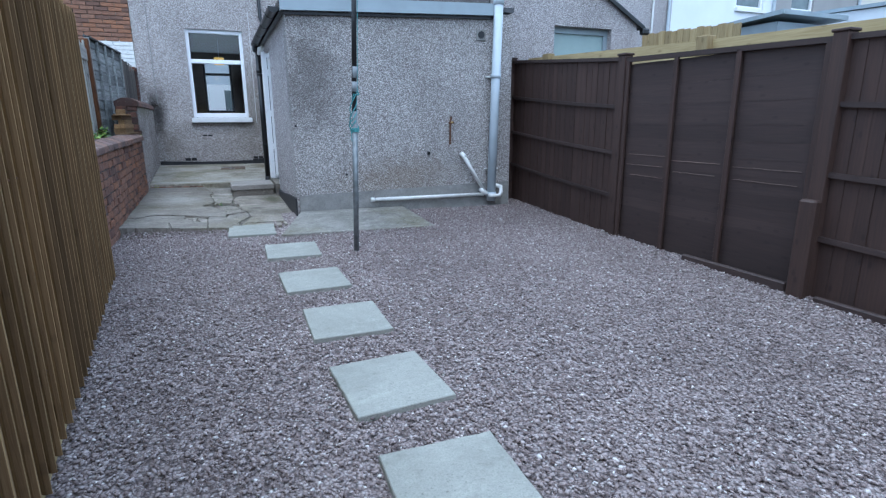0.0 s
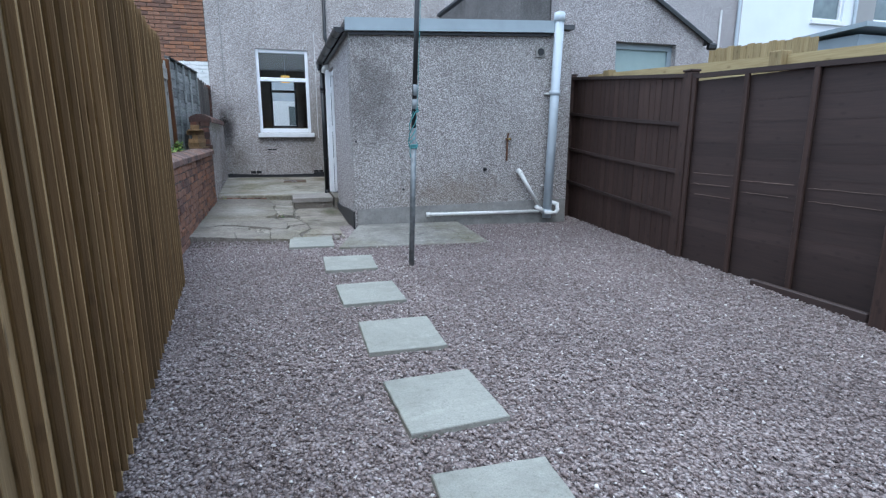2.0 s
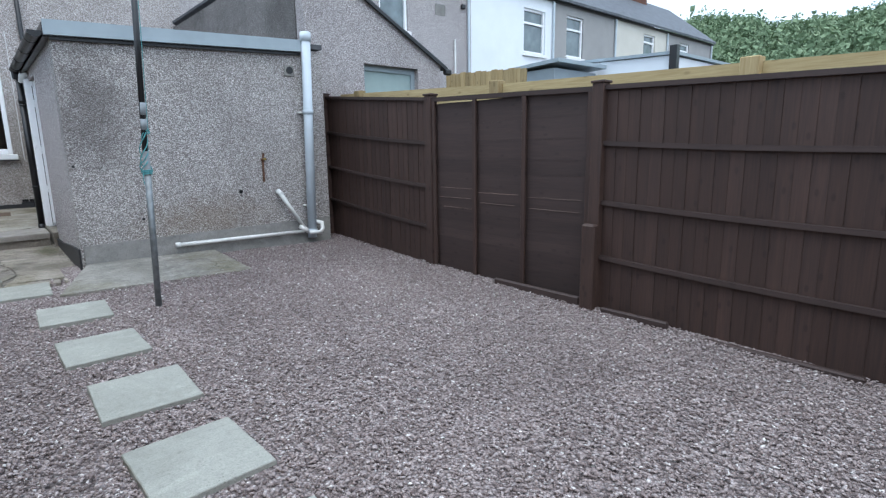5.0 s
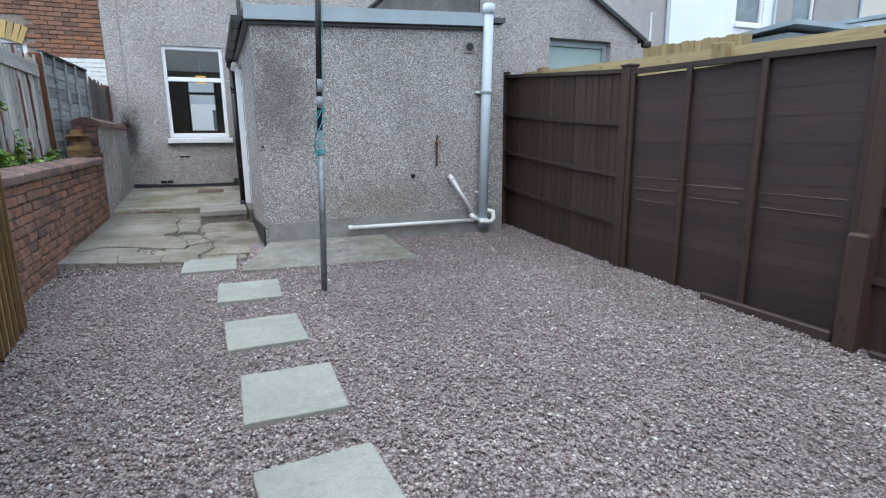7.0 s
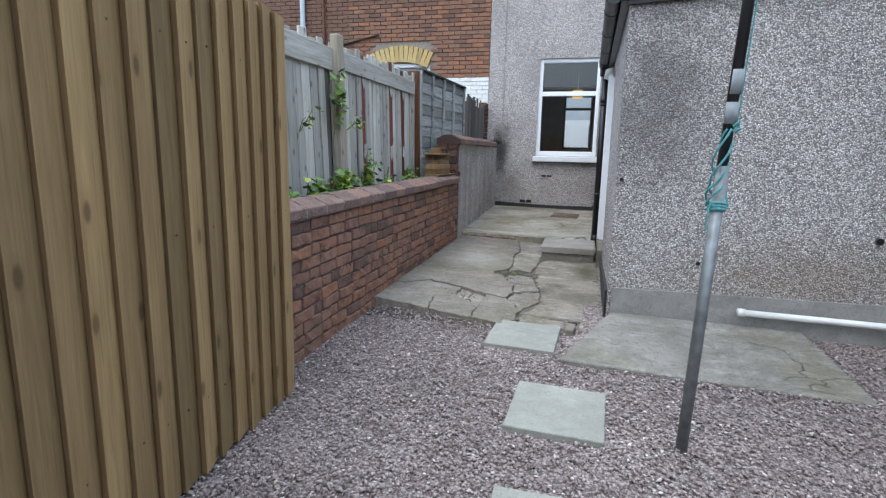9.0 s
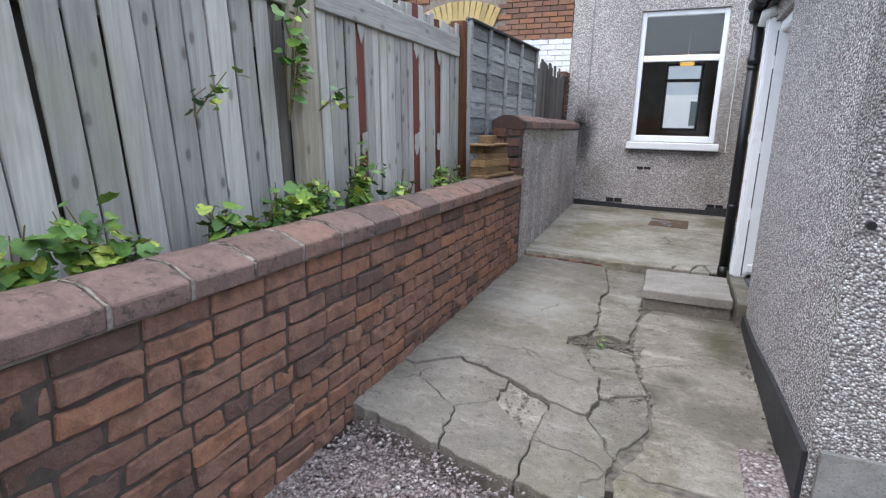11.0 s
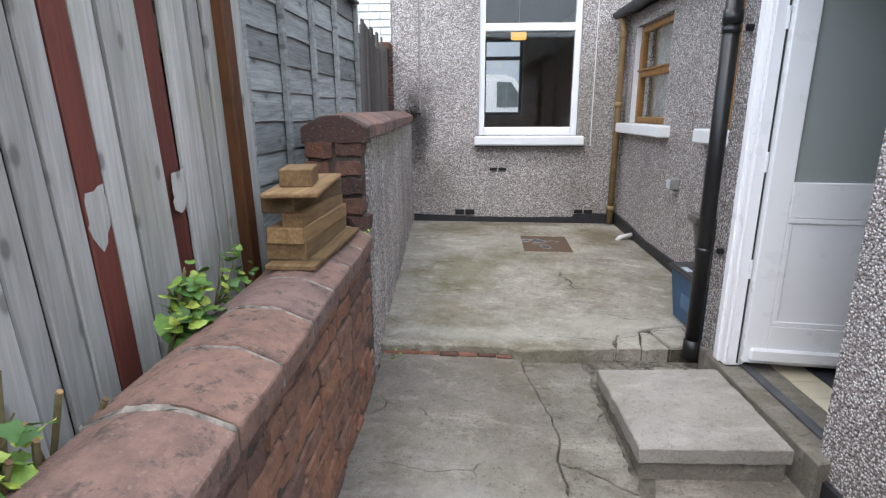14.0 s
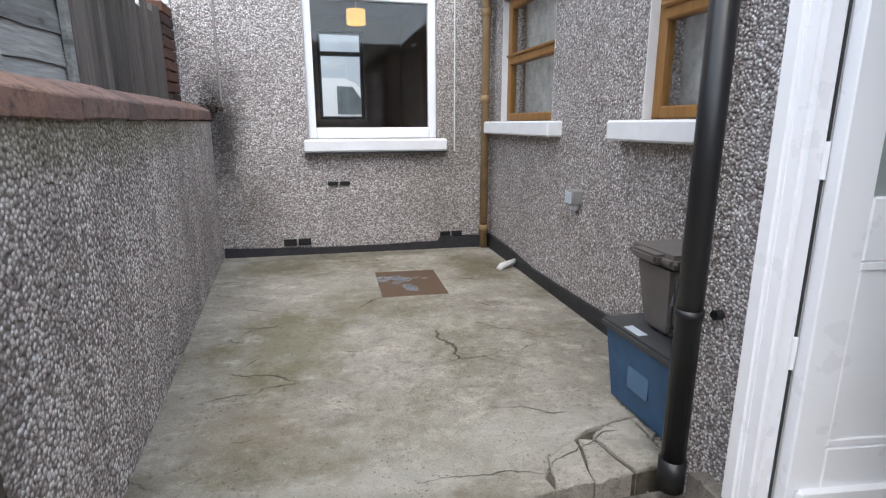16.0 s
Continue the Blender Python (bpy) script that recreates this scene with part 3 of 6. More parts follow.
path = thing("concrete_path", (0, 7.5, 0), "cracked and broken grey concrete path beside the brick wall", "path", kind="structure")
part("soil", ramp_slab([(-0.83, 6.25), (0.2, 6.1), (0.95, 6.25), (0.95, 9.2), (-0.83, 9.2)], lambda x, y: path_z(x, y) - 0.036 + 0.012 * noise.noise((x * 9, y * 9, 0)), 0.3, 0), plain("crumbled_concrete_soil", (0.12, 0.105, 0.085), 0.95, vary=0.6, scale=22, grain=0.008), path, "dark crumbled soil showing in the cracks")
PIECES = [
    (0.0, [(-0.835, 6.66), (-0.77, 6.64), (-0.57, 6.84), (-0.45, 6.79), (-0.25, 6.73), (-0.015, 6.6), (0.17, 6.555), (0.2, 6.765), (0.17, 6.96), (0.05, 7.2), (0.03, 7.27), (-0.06, 7.29), (-0.075, 7.41), (0.02, 7.5), (0.06, 7.7), (0.005, 8.29), (0.035, 8.5), (-0.065, 9.16), (-0.835, 9.16)]),
    (-0.004, [(-0.835, 6.15), (-0.35, 6.05), (-0.41, 6.36), (-0.63, 6.5), (-0.77, 6.64), (-0.835, 6.66)]),
    (-0.012, [(-0.63, 6.5), (-0.41, 6.36), (-0.25, 6.5), (-0.25, 6.73), (-0.45, 6.79), (-0.57, 6.84), (-0.77, 6.64)]),
    (-0.007, [(-0.35, 6.05), (-0.01, 5.98), (-0.015, 6.26), (-0.25, 6.5), (-0.41, 6.36)]),
    (-0.026, [(-0.25, 6.5), (-0.015, 6.26), (-0.015, 6.6), (-0.25, 6.73)]),
    (-0.005, [(-0.01, 5.98), (0.29, 5.92), (0.315, 6.3), (0.17, 6.555), (-0.015, 6.6), (-0.015, 6.26)]),
    (-0.018, [(0.17, 6.555), (0.315, 6.3), (0.45, 6.6), (0.42, 6.89), (0.2, 6.765)]),
    (-0.01, [(0.2, 6.765), (0.42, 6.89), (0.35, 7.15), (0.12, 7.08), (0.17, 6.96)]),
    (-0.014, [(0.12, 7.08), (0.35, 7.15), (0.31, 7.36), (0.17, 7.4), (0.06, 7.33), (0.05, 7.2)]),
    (-0.004, [(0.05, 7.5), (0.15, 7.56), (0.27, 7.5), (0.3, 7.8), (0.06, 7.7)]),
    (-0.009, [(0.06, 7.7), (0.3, 7.8), (0.295, 8.12), (0.14, 8.23), (0.005, 8.29)]),
    (-0.012, [(0.005, 8.29), (0.14, 8.23), (0.295, 8.12), (0.295, 9.15), (-0.065, 9.16), (0.035, 8.5)]),
    (-0.026, [(0.33, 6.07), (0.74, 5.99), (0.75, 6.16), (0.34, 6.24)]),
    (-0.024, [(0.76, 5.99), (0.9, 6.0), (0.945, 6.18), (0.77, 6.18)]),
    (-0.024, [(0.35, 6.25), (0.945, 6.2), (0.945, 9.15), (0.295, 9.15), (0.295, 8.12), (0.3, 7.42), (0.42, 6.89), (0.45, 6.6)]),
]
for i, (dz, pts) in enumerate(PIECES):
    ring = rough_line(pts, 0.045, 0.03, seed=4)
    cx, cy = sum(p[0] for p in ring) / len(ring), sum(p[1] for p in ring) / len(ring)
    gap = 0.004 if i < 6 else 0.007
    ring = [(x - gap * (1 if x > cx else -1), y - gap * (1 if y > cy else -1)) for x, y in ring]
    part("concrete_piece", ramp_slab(ring, lambda x, y: path_z(x, y) + dz, 0.12, 0.004), PATH_DARK if dz < -0.02 else STRIP_C if 6 <= i <= 11 else PATH_C, path)


def rubble():
    rng = random.Random(9)
    bm = bmesh.new()
    spots = [((0.02, 7.42), (0.3, 7.44), 0.04, 150), ((-0.05, 7.35), (0.02, 7.4), 0.03, 40), ((0.04, 7.0), (0.06, 7.7), 0.04, 50), ((0.4, 6.9), (0.3, 7.4), 0.02, 35), ((0.2, 6.75), (0.42, 6.9), 0.03, 40), ((-0.75, 6.65), (0.16, 6.57), 0.03, 60), ((-0.82, 6.2), (-0.82, 8.8), 0.012, 80), ((-0.2, 6.55), (-0.05, 6.45), 0.08, 40), ((0.9, 6.3), (0.92, 8.1), 0.02, 60), ((0.45, 9.12), (0.9, 9.12), 0.05, 50), ((0.3, 8.9), (0.6, 9.05), 0.05, 25)]
    for a, b, w, n in spots:
        for _ in range(n):
            f = rng.random()
            x, y = a[0] + (b[0] - a[0]) * f + rng.gauss(0, w), a[1] + (b[1] - a[1]) * f + rng.gauss(0, w)
            if x < -0.82:
                continue
            r = rng.uniform(0.003, 0.013)
            g = bmesh.ops.create_icosphere(bm, subdivisions=1, radius=r)
            for v in g["verts"]:
                v.co *= rng.uniform(0.6, 1.25)
                v.co.z *= 0.6
            bmesh.ops.translate(bm, verts=g["verts"], vec=(x, y, path_z(x, y) - 0.012))
    solid("rubble", bm, PATH_C, "loose grey concrete chips along the cracks", "rubble", "stuff")


rubble()
edge = rough_line([(-0.9, 9.175), (-0.14, 9.165), (-0.09, 9.13), (0.3, 9.17), (0.48, 9.2), (0.53, 9.36), (0.7, 9.45), (0.84, 9.5), (0.97, 9.52)], 0.05, 0.03, False, 3)
terrace = thing("terrace", (0, 10.7, 0), "worn stained concrete terrace below the rear window", "terrace", kind="structure")
part("concrete_deck", ramp_slab(edge + [(1.33, 9.53), (1.33, 12.31), (-0.96, 12.31)], terrace_z, 0.2), TERRACE_C, terrace)
for i in range(7):
    x = -0.83 + 0.107 * i
    part("edging_brick", one(x, x + 0.104, 9.135 + 0.004 * (i % 3), 9.21, 0.18, 0.262 - 0.0025 * i + 0.004 * (i % 2), 0.007), SHADED_DULL_BRICK, terrace)
part("soil", one(0.4, 1.32, 9.22, 9.56, 0.05, 0.26), plain("damp_soil", (0.07, 0.06, 0.042), 0.95, vary=0.5, scale=24, grain=0.006), terrace, "dark soil under the broken corner")
for dz, pts in ((-0.004, [(0.488, 9.2), (0.63, 9.208), (0.672, 9.435), (0.535, 9.36)]), (-0.012, [(0.637, 9.208), (0.79, 9.22), (0.75, 9.43), (0.7, 9.445)]), (-0.002, [(0.797, 9.22), (0.953, 9.235), (0.96, 9.505), (0.84, 9.49), (0.757, 9.44)]), (-0.004, [(0.966, 9.24), (1.32, 9.24), (1.32, 9.52), (0.972, 9.512)])):
    part("broken_edge", ramp_slab(rough_line(pts, 0.03, 0.012, seed=2), lambda x, y: terrace_z(x, y) + dz, 0.1, 0.004), TERRACE_C, terrace)
solid("outhouse_apron", ramp_slab(rough_line([(0.66, 5.4), (2.27, 5.345), (2.2, 6.24), (0.98, 6.24)], 0.12, 0.008), lambda x, y: 0.132 + 0.1 * (y - 5.36) - 0.013 * (x - 0.68), 0.13), APRON, "flat stained concrete slab at the foot of the outhouse", "slab")
for x, y, a in STONES:
    p = solid("stepping_stone", prism(rough_line([(-0.225, -0.24), (0.225, -0.24), (0.225, 0.24), (-0.225, 0.24)], 0.06, 0.004, seed=int(x * 90)), 0.05, "z", -0.025, 0.004), SLAB, "square pale green-grey stone slab laid in the gravel", "paving slab", kind="", group="stepping stones across the gravel")
    tagged(p, kind="thing")
    p.matrix_world = pose(x, y, ground_z(y), 1.5, 0.5, a)
step = thing("door_step", (0.59, 8.5, 0.17), "worn concrete step block in front of the back door", "step")
part("step_block", one(0.31, 0.87, 8.235, 8.84, 0.1, 0.265, 0.006), PATH_C, step)
part("tread", ramp_slab(rough_line([(0.295, 8.21), (0.875, 8.215), (0.88, 8.86), (0.29, 8.84)], 0.05, 0.008), lambda x, y: 0.33, 0.065), STEP_C, step, "grey concrete paving tread")

# ---- house walls ----
solid("wall_rear", wall_y(12.3, 12.6, [-1.13, -0.22, 0.845, 3.9], [-0.3, 1.31, 3.02, 6.4], [(1, 1)]), RENDER_REAR, "grey-brown pebbledashed rear wall of the terraced house", "wall")
solid("wall_outhouse_front", prism([(0.95, -0.3), (3.72, -0.3), (3.72, 2.5), (0.95, 2.38)], 0.2, "y", 6.28), RENDER_FRONT, "grey pebbledashed outhouse wall with a dark damp patch", "wall")
solid("wall_outhouse_side", wall_x(0.953, 1.15, [6.48, 8.2, 8.98, 9.2], [-0.3, 0.3, 2.22, 2.37], [(1, 1)]), RENDER_SIDE, "grey pebbledashed outhouse side wall with a doorway", "wall")
solid("wall_outhouse_back", one(1.15, 3.72, 9.05, 9.2, -0.3, 2.38), RENDER, "pebbledashed back wall of the outhouse", "wall")
solid("wall_kitchen_side", wall_x(1.32, 1.52, [9.2, 9.4, 10.13, 11.1, 12.06, 12.3], [-0.3, 1.45, 2.36, 2.5], [(1, 1), (3, 1)]), RENDER_REAR, "pebbledashed kitchen side wall with two windows", "wall")
bm2 = prism([(-1.08, 8.9), (-0.83, 8.9), (-0.945, 12.3), (-1.1, 12.3)], 1.75, "z", -0.3)
solid("wall_low_rendered", bm2, RENDER_LOW, "low weathered pebbledashed garden wall", "wall")
solid("wall_party", one(3.723, 3.83, 6.92, 12.3, -0.3, 3.8), RENDER_STAINED, "soot-stained pebbledashed party wall above the outhouse roof", "wall")
solid("roof_outhouse", prism([(0.9, 2.4), (3.72, 2.52), (3.72, 2.575), (0.9, 2.455)], 2.95, "y", 6.25), LEAD, "grey felt roof of the outhouse", "roof")
solid("roof_kitchen", prism([(1.18, 2.5), (3.72, 3.0), (3.72, 3.06), (1.18, 2.56)], 3.09, "y", 9.205), SLATE, "dark slate kitchen roof", "roof")
fascia = thing("roof_fascia", (2.3, 6.24, 2.5), "blue-grey metal fascia along the outhouse roof", "fascia", kind="structure")
part("fascia_board", prism([(0.9, 2.352), (3.42, 2.46), (3.42, 2.594), (0.9, 2.484)], 0.045, "y", 6.2), FASCIA, fascia)
# black strip added as the shadow line below the fascia
part("drip_board", prism([(0.94, 2.318), (3.42, 2.426), (3.42, 2.457), (0.94, 2.349)], 0.03, "y", 6.245), BLACK, fascia, "black strip standing for the shadow under the fascia")
part("side_fascia", one(0.895, 0.95, 6.25, 9.2, 2.34, 2.46), BLACK, fascia, "black eaves board")
solid("plinth_front", prism([(0.975, 0.0), (3.7, 0.0), (3.7, 0.432), (0.975, 0.39)], 0.022, "y", 6.256), PLINTH_C, "smooth grey cement plinth at the foot of the outhouse", "plinth")
solid("plinth_side", prism([(6.3, 0.05), (8.18, 0.05), (8.18, 0.26), (7.6, 0.27), (6.9, 0.33), (6.3, 0.36)], 0.02, "x", 0.932), BITUMEN, "black bitumen damp course along the outhouse", "plinth")
solid("plinth_rear", prism(rough_line([(-0.93, 0.3), (1.3, 0.3), (1.3, 0.445), (1.1, 0.46), (0.86, 0.455), (0.84, 0.42), (0.2, 0.415), (-0.25, 0.42), (-0.93, 0.45)], 0.09, 0.006), 0.02, "y", 12.278), BITUMEN, "black bitumen damp course under the rear window", "plinth")
solid("plinth_kitchen", prism(rough_line([(9.25, 0.25), (12.27, 0.3), (12.27, 0.47), (11.8, 0.45), (11.3, 0.4), (10.6, 0.4), (9.9, 0.42), (9.25, 0.42)], 0.09, 0.008), 0.022, "x", 1.296), BITUMEN, "black bitumen damp course along the kitchen wall", "plinth")

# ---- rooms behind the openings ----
# Paper and ceiling colours darkened to stand for the low indoor light
ROOM = plain("darkened_brown_wallpaper", (0.26, 0.2, 0.145), 0.9, vary=0.15)
CEIL = plain("darkened_ceiling_paint", (0.3, 0.28, 0.24), 0.9, vary=0.05)
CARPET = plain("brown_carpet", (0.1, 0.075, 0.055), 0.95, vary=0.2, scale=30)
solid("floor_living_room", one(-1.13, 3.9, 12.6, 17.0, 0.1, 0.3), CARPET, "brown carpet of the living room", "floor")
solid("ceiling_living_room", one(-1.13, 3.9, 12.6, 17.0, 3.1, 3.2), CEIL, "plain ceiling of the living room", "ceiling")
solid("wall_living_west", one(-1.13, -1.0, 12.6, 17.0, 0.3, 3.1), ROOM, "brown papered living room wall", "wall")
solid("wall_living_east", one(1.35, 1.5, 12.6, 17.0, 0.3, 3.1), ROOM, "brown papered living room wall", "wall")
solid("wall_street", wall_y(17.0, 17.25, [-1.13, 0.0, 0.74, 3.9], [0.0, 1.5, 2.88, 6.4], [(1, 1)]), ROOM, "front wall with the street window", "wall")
solid("roof_house", prism([(12.1, 6.35), (14.7, 8.4), (17.4, 6.35), (17.4, 6.45), (14.7, 8.5), (12.1, 6.45)], 38.8, "x", -9.0), SLATE, "long slate roof over the terraced houses", "roof")
KWALL = plain("cream_kitchen_paint", (0.6, 0.58, 0.52), 0.7, vary=0.04)
solid("wall_porch_inner", one(2.6, 2.7, 6.48, 9.05, 0.3, 2.37), KWALL, "cream painted inner wall of the outhouse", "wall")
solid("ceiling_porch", one(1.15, 3.7, 6.48, 9.05, 2.33, 2.37), KWALL, "cream painted outhouse ceiling", "ceiling")
porch_floor = thing("floor_porch", (1.6, 8.3, 0.33), "cream tiled floor inside the back door", "floor", kind="structure")
part("grout", one(1.15, 2.6, 6.48, 9.05, 0.2, 0.335), PALE_MORTAR, porch_floor, "grey grout")
TILE = plain("cream_floor_tile", (0.62, 0.55, 0.4), 0.35, vary=0.08, scale=8)
tile_mesh = mesh_of("tile", one(-0.073, 0.073, -0.073, 0.073, -0.004, 0.004, 0.002), TILE)
for i in range(6):
    for j in range(9):
        t = new("tile", tile_mesh)
        t.parent = porch_floor
        t.location = (1.23 + 0.15 * i - 1.6, 7.75 + 0.15 * j - 8.3, 0.338 - 0.33)
solid("door_mat", one(1.3, 1.95, 8.05, 8.95, 0.342, 0.352, 0.003), plain("dark_grey_mat", (0.03, 0.034, 0.04), 0.95, vary=0.5, scale=60, grain=0.004), "dark grey ribbed mat inside the back door", "mat", kind="thing")
solid("curtain_kitchen_a", one(1.53, 1.55, 11.0, 12.1, 1.3, 2.5), plain("pale_net_curtain", (0.55, 0.54, 0.5), 0.9, vary=0.25, scale=16), "pale net curtain behind the oak window", "curtain", kind="thing")
solid("curtain_kitchen_b", one(1.53, 1.55, 9.4, 10.2, 1.3, 2.5), plain("pale_net_blind", (0.5, 0.49, 0.46), 0.9, vary=0.25, scale=16), "pale net curtain behind the oak window", "curtain", kind="thing")
solid("wall_kitchen_inner", one(2.1, 2.2, 9.2, 12.3, 0.3, 2.5), ROOM, "brown inner wall of the kitchen, darkened for the unlit room", "wall")

# ---- windows and doors ----
gm = Mat("window_glass", 0.02)
gm.b.inputs["Transmission Weight"].default_value = 1.0
gm.b.inputs["IOR"].default_value = 1.42
gm.colour((0.95, 0.97, 0.97))
GLASS = gm.m
om = Mat("obscured_glass", 0.35)
om.colour((0.3, 0.33, 0.32))
om.bump(om.noise(140, 2), 0.002, 0.6)
OBSCURE = om.m


def pane(bm, parent, mat=GLASS):
    ob = part("pane", bm, mat, parent)
    ob.visible_shadow = False
    return ob


w = thing("window_1", (0.33, 12.36, 1.31), "white plastic window with a top light, in the rear wall", "window", kind="structure")
for n_, b in (("jamb", (-0.22, -0.155, 12.35, 12.42, 1.31, 3.02)), ("jamb", (0.78, 0.845, 12.35, 12.42, 1.31, 3.02)), ("head", (-0.155, 0.78, 12.35, 12.42, 2.95, 3.02)), ("bottom_rail", (-0.155, 0.78, 12.345, 12.42, 1.31, 1.4)), ("transom", (-0.155, 0.78, 12.345, 12.42, 2.375, 2.455))):
    part(n_, one(*b, 0.008), WHITE, w)
pane(one(-0.155, 0.78, 12.38, 12.386, 1.4, 2.375), w)
pane(one(-0.155, 0.78, 12.38, 12.386, 2.455, 2.95), w)
part("window_sill", one(-0.262, 0.905, 12.2, 12.35, 1.21, 1.308, 0.012), WHITE_PAINT, w, "white painted stone sill")
part("sealant_line", one(-0.258, 0.9, 12.21, 12.3, 1.195, 1.208), BITUMEN, w, "dark strip under the sill")
w = thing("window_2", (0.37, 17.1, 1.5), "dark framed street window of the living room", "window", kind="structure")
for n_, b in (("jamb", (0.0, 0.05, 17.05, 17.12, 1.5, 2.88)), ("jamb", (0.68, 0.74, 17.05, 17.12, 1.5, 2.88)), ("head", (0.05, 0.68, 17.05, 17.12, 2.83, 2.88)), ("bottom_rail", (0.05, 0.68, 17.05, 17.12, 1.5, 1.55)), ("transom", (0.05, 0.68, 17.05, 17.12, 2.5, 2.57))):
    part(n_, one(*b, 0.006), BLACK, w)
pane(one(0.05, 0.68, 17.08, 17.085, 1.55, 2.83), w)


def oak_window(name, y0, y1, z0, z1, sill0, sill1):
    w = thing(name, (1.36, (y0 + y1) / 2, z0), "golden oak casement window with a white sill, in the kitchen wall", "window", kind="structure")
    part("reveal", one(1.322, 1.37, y1 - 0.008, y1 - 0.001, z0, z1), WHITE_PAINT, w, "white painted reveal")
    part("near_reveal", one(1.322, 1.37, y0 + 0.001, y0 + 0.008, z0, z1), WHITE_PAINT, w, "white painted reveal")
    f = 0.06
    x0, x1 = 1.37, 1.43
    zt = z0 + (z1 - z0) * 0.52
    for n_, b in (("jamb", (x0, x1, y0, y0 + f, z0, z1)), ("jamb", (x0, x1, y1 - f, y1, z0, z1)), ("head", (x0, x1, y0 + f, y1 - f, z1 - f, z1)), ("bottom_rail", (x0, x1, y0 + f, y1 - f, z0, z0 + f)), ("transom", (x0 - 0.012, x1, y0 + f, y1 - f, zt - 0.04, zt + 0.04)), ("transom_bead", (x0 - 0.03, x0 - 0.008, y0 + 0.04, y1 - 0.04, zt + 0.012, zt + 0.035))):
        part(n_, one(*b, 0.008), OAK, w)
    pane(one(1.4, 1.405, y0 + f, y1 - f, z0 + f, zt - 0.04), w)
    pane(one(1.4, 1.405, y0 + f, y1 - f, zt + 0.04, z1 - f), w)
    part("window_sill", one(1.22, 1.37, sill0, sill1, z0 - 0.1, z0 - 0.003, 0.01), WHITE_PAINT, w, "white painted sill")


oak_window("window_3", 11.1, 12.06, 1.45, 2.36, 10.95, 12.2)
oak_window("window_4", 9.4, 10.13, 1.45, 2.36, 9.32, 10.27)

d = thing("door_1", (0.95, 8.65, 0.34), "white back door standing open, with an obscured glass upper panel", "door", kind="structure")
frame_p = part("door_frame", one(0.915, 1.02, 8.872, 8.985, 0.34, 2.25, 0.012, seg=2), WHITE, d)
part("frame_bead", one(0.902, 0.93, 8.915, 8.97, 0.34, 2.25, 0.01, seg=2), WHITE, d)
part("near_jamb", one(1.06, 1.14, 8.201, 8.26, 0.34, 2.2, 0.01), WHITE, d)
part("frame_head", one(0.985, 1.06, 8.21, 8.87, 2.14, 2.215, 0.01), WHITE, d)
# thin black strip paints the shade in the gap at the hinge side
part("stop_gap", one(0.973, 0.98, 8.868, 8.873, 0.36, 2.16), BLACK, d, "black strip standing for the shaded gap beside the door")
LEAF = pose(0.98, 8.847, 0, 0, 0, -8)


def leaf(name, x0, x1, z0, z1, t0=-0.022, t1=0.022, bevel=0.004, mat=WHITE, label=""):
    return part(name, one(x0, x1, t0, t1, z0, z1, bevel, LEAF), mat, d, label)


leaf("hinge_stile", 0.0, 0.1, 0.385, 2.14)
leaf("lock_stile", 0.68, 0.78, 0.385, 2.14)
leaf("top_rail", 0.1, 0.68, 2.02, 2.14)
leaf("lock_rail", 0.1, 0.68, 1.1, 1.26)
leaf("bottom_rail", 0.1, 0.68, 0.385, 0.58)
leaf("lower_panel", 0.1, 0.68, 0.58, 1.1, -0.012, 0.012)
for b in ((0.1, 0.68, 0.58, 0.605), (0.1, 0.68, 1.075, 1.1), (0.1, 0.125, 0.605, 1.075), (0.655, 0.68, 0.605, 1.075)):
    leaf("panel_moulding", *b, -0.02, -0.012, 0.004)
leaf("glass", 0.1, 0.68, 1.26, 2.02, -0.004, 0.004, 0, OBSCURE, "grey obscured glass")
leaf("weather_board", 0.02, 0.76, 0.4, 0.47, -0.045, -0.022, 0.012)
for z in (1.3, 0.8, 1.9):
    part("hinge", tube([(0.972, 8.866, z), (0.972, 8.866, z + 0.09)], 0.007), WHITE, d)
sill = thing("threshold", (0.95, 8.6, 0.3), "worn concrete threshold with a metal door strip", "threshold", kind="structure")
part("sill_block", ramp_slab(rough_line([(0.9, 8.12), (1.16, 8.2), (1.16, 9.04), (0.9, 9.1)], 0.07, 0.006), lambda x, y: 0.338, 0.2), PATH_C, sill)
part("metal_strip", one(1.0, 1.045, 8.25, 8.92, 0.337, 0.352, 0.003), LEAD, sill, "dull metal door strip")

# ---- pipes and gutters ----
def gutter(name, x, y0, y1, z, r, mat, label):
    g = thing(name, (x, y0, z), label, "gutter", kind="structure")
    bm = bmesh.new()
    prof = [(x + rr * math.cos(a), z + rr * math.sin(a)) for rr, angs in ((r, range(180, 361, 20)), (r - 0.006, range(360, 179, -20))) for a in map(radians, angs)]
    part("channel", prism(prof, y1 - y0, "y", y0), mat, g)
    part("stop_end", prism([(x + (r + 0.004) * math.cos(radians(a)), z + (r + 0.004) * math.sin(radians(a))) for a in range(180, 361, 20)], 0.02, "y", y0 - 0.012), mat, g)
    for k in range(4):
        yy = y0 + (y1 - y0) * (0.12 + 0.25 * k)
        part("bracket", prism([(x + (r + 0.005) * math.cos(radians(a)), z + (r + 0.005) * math.sin(radians(a))) for a in range(180, 361, 20)] , 0.02, "y", yy), mat, g)
    return g


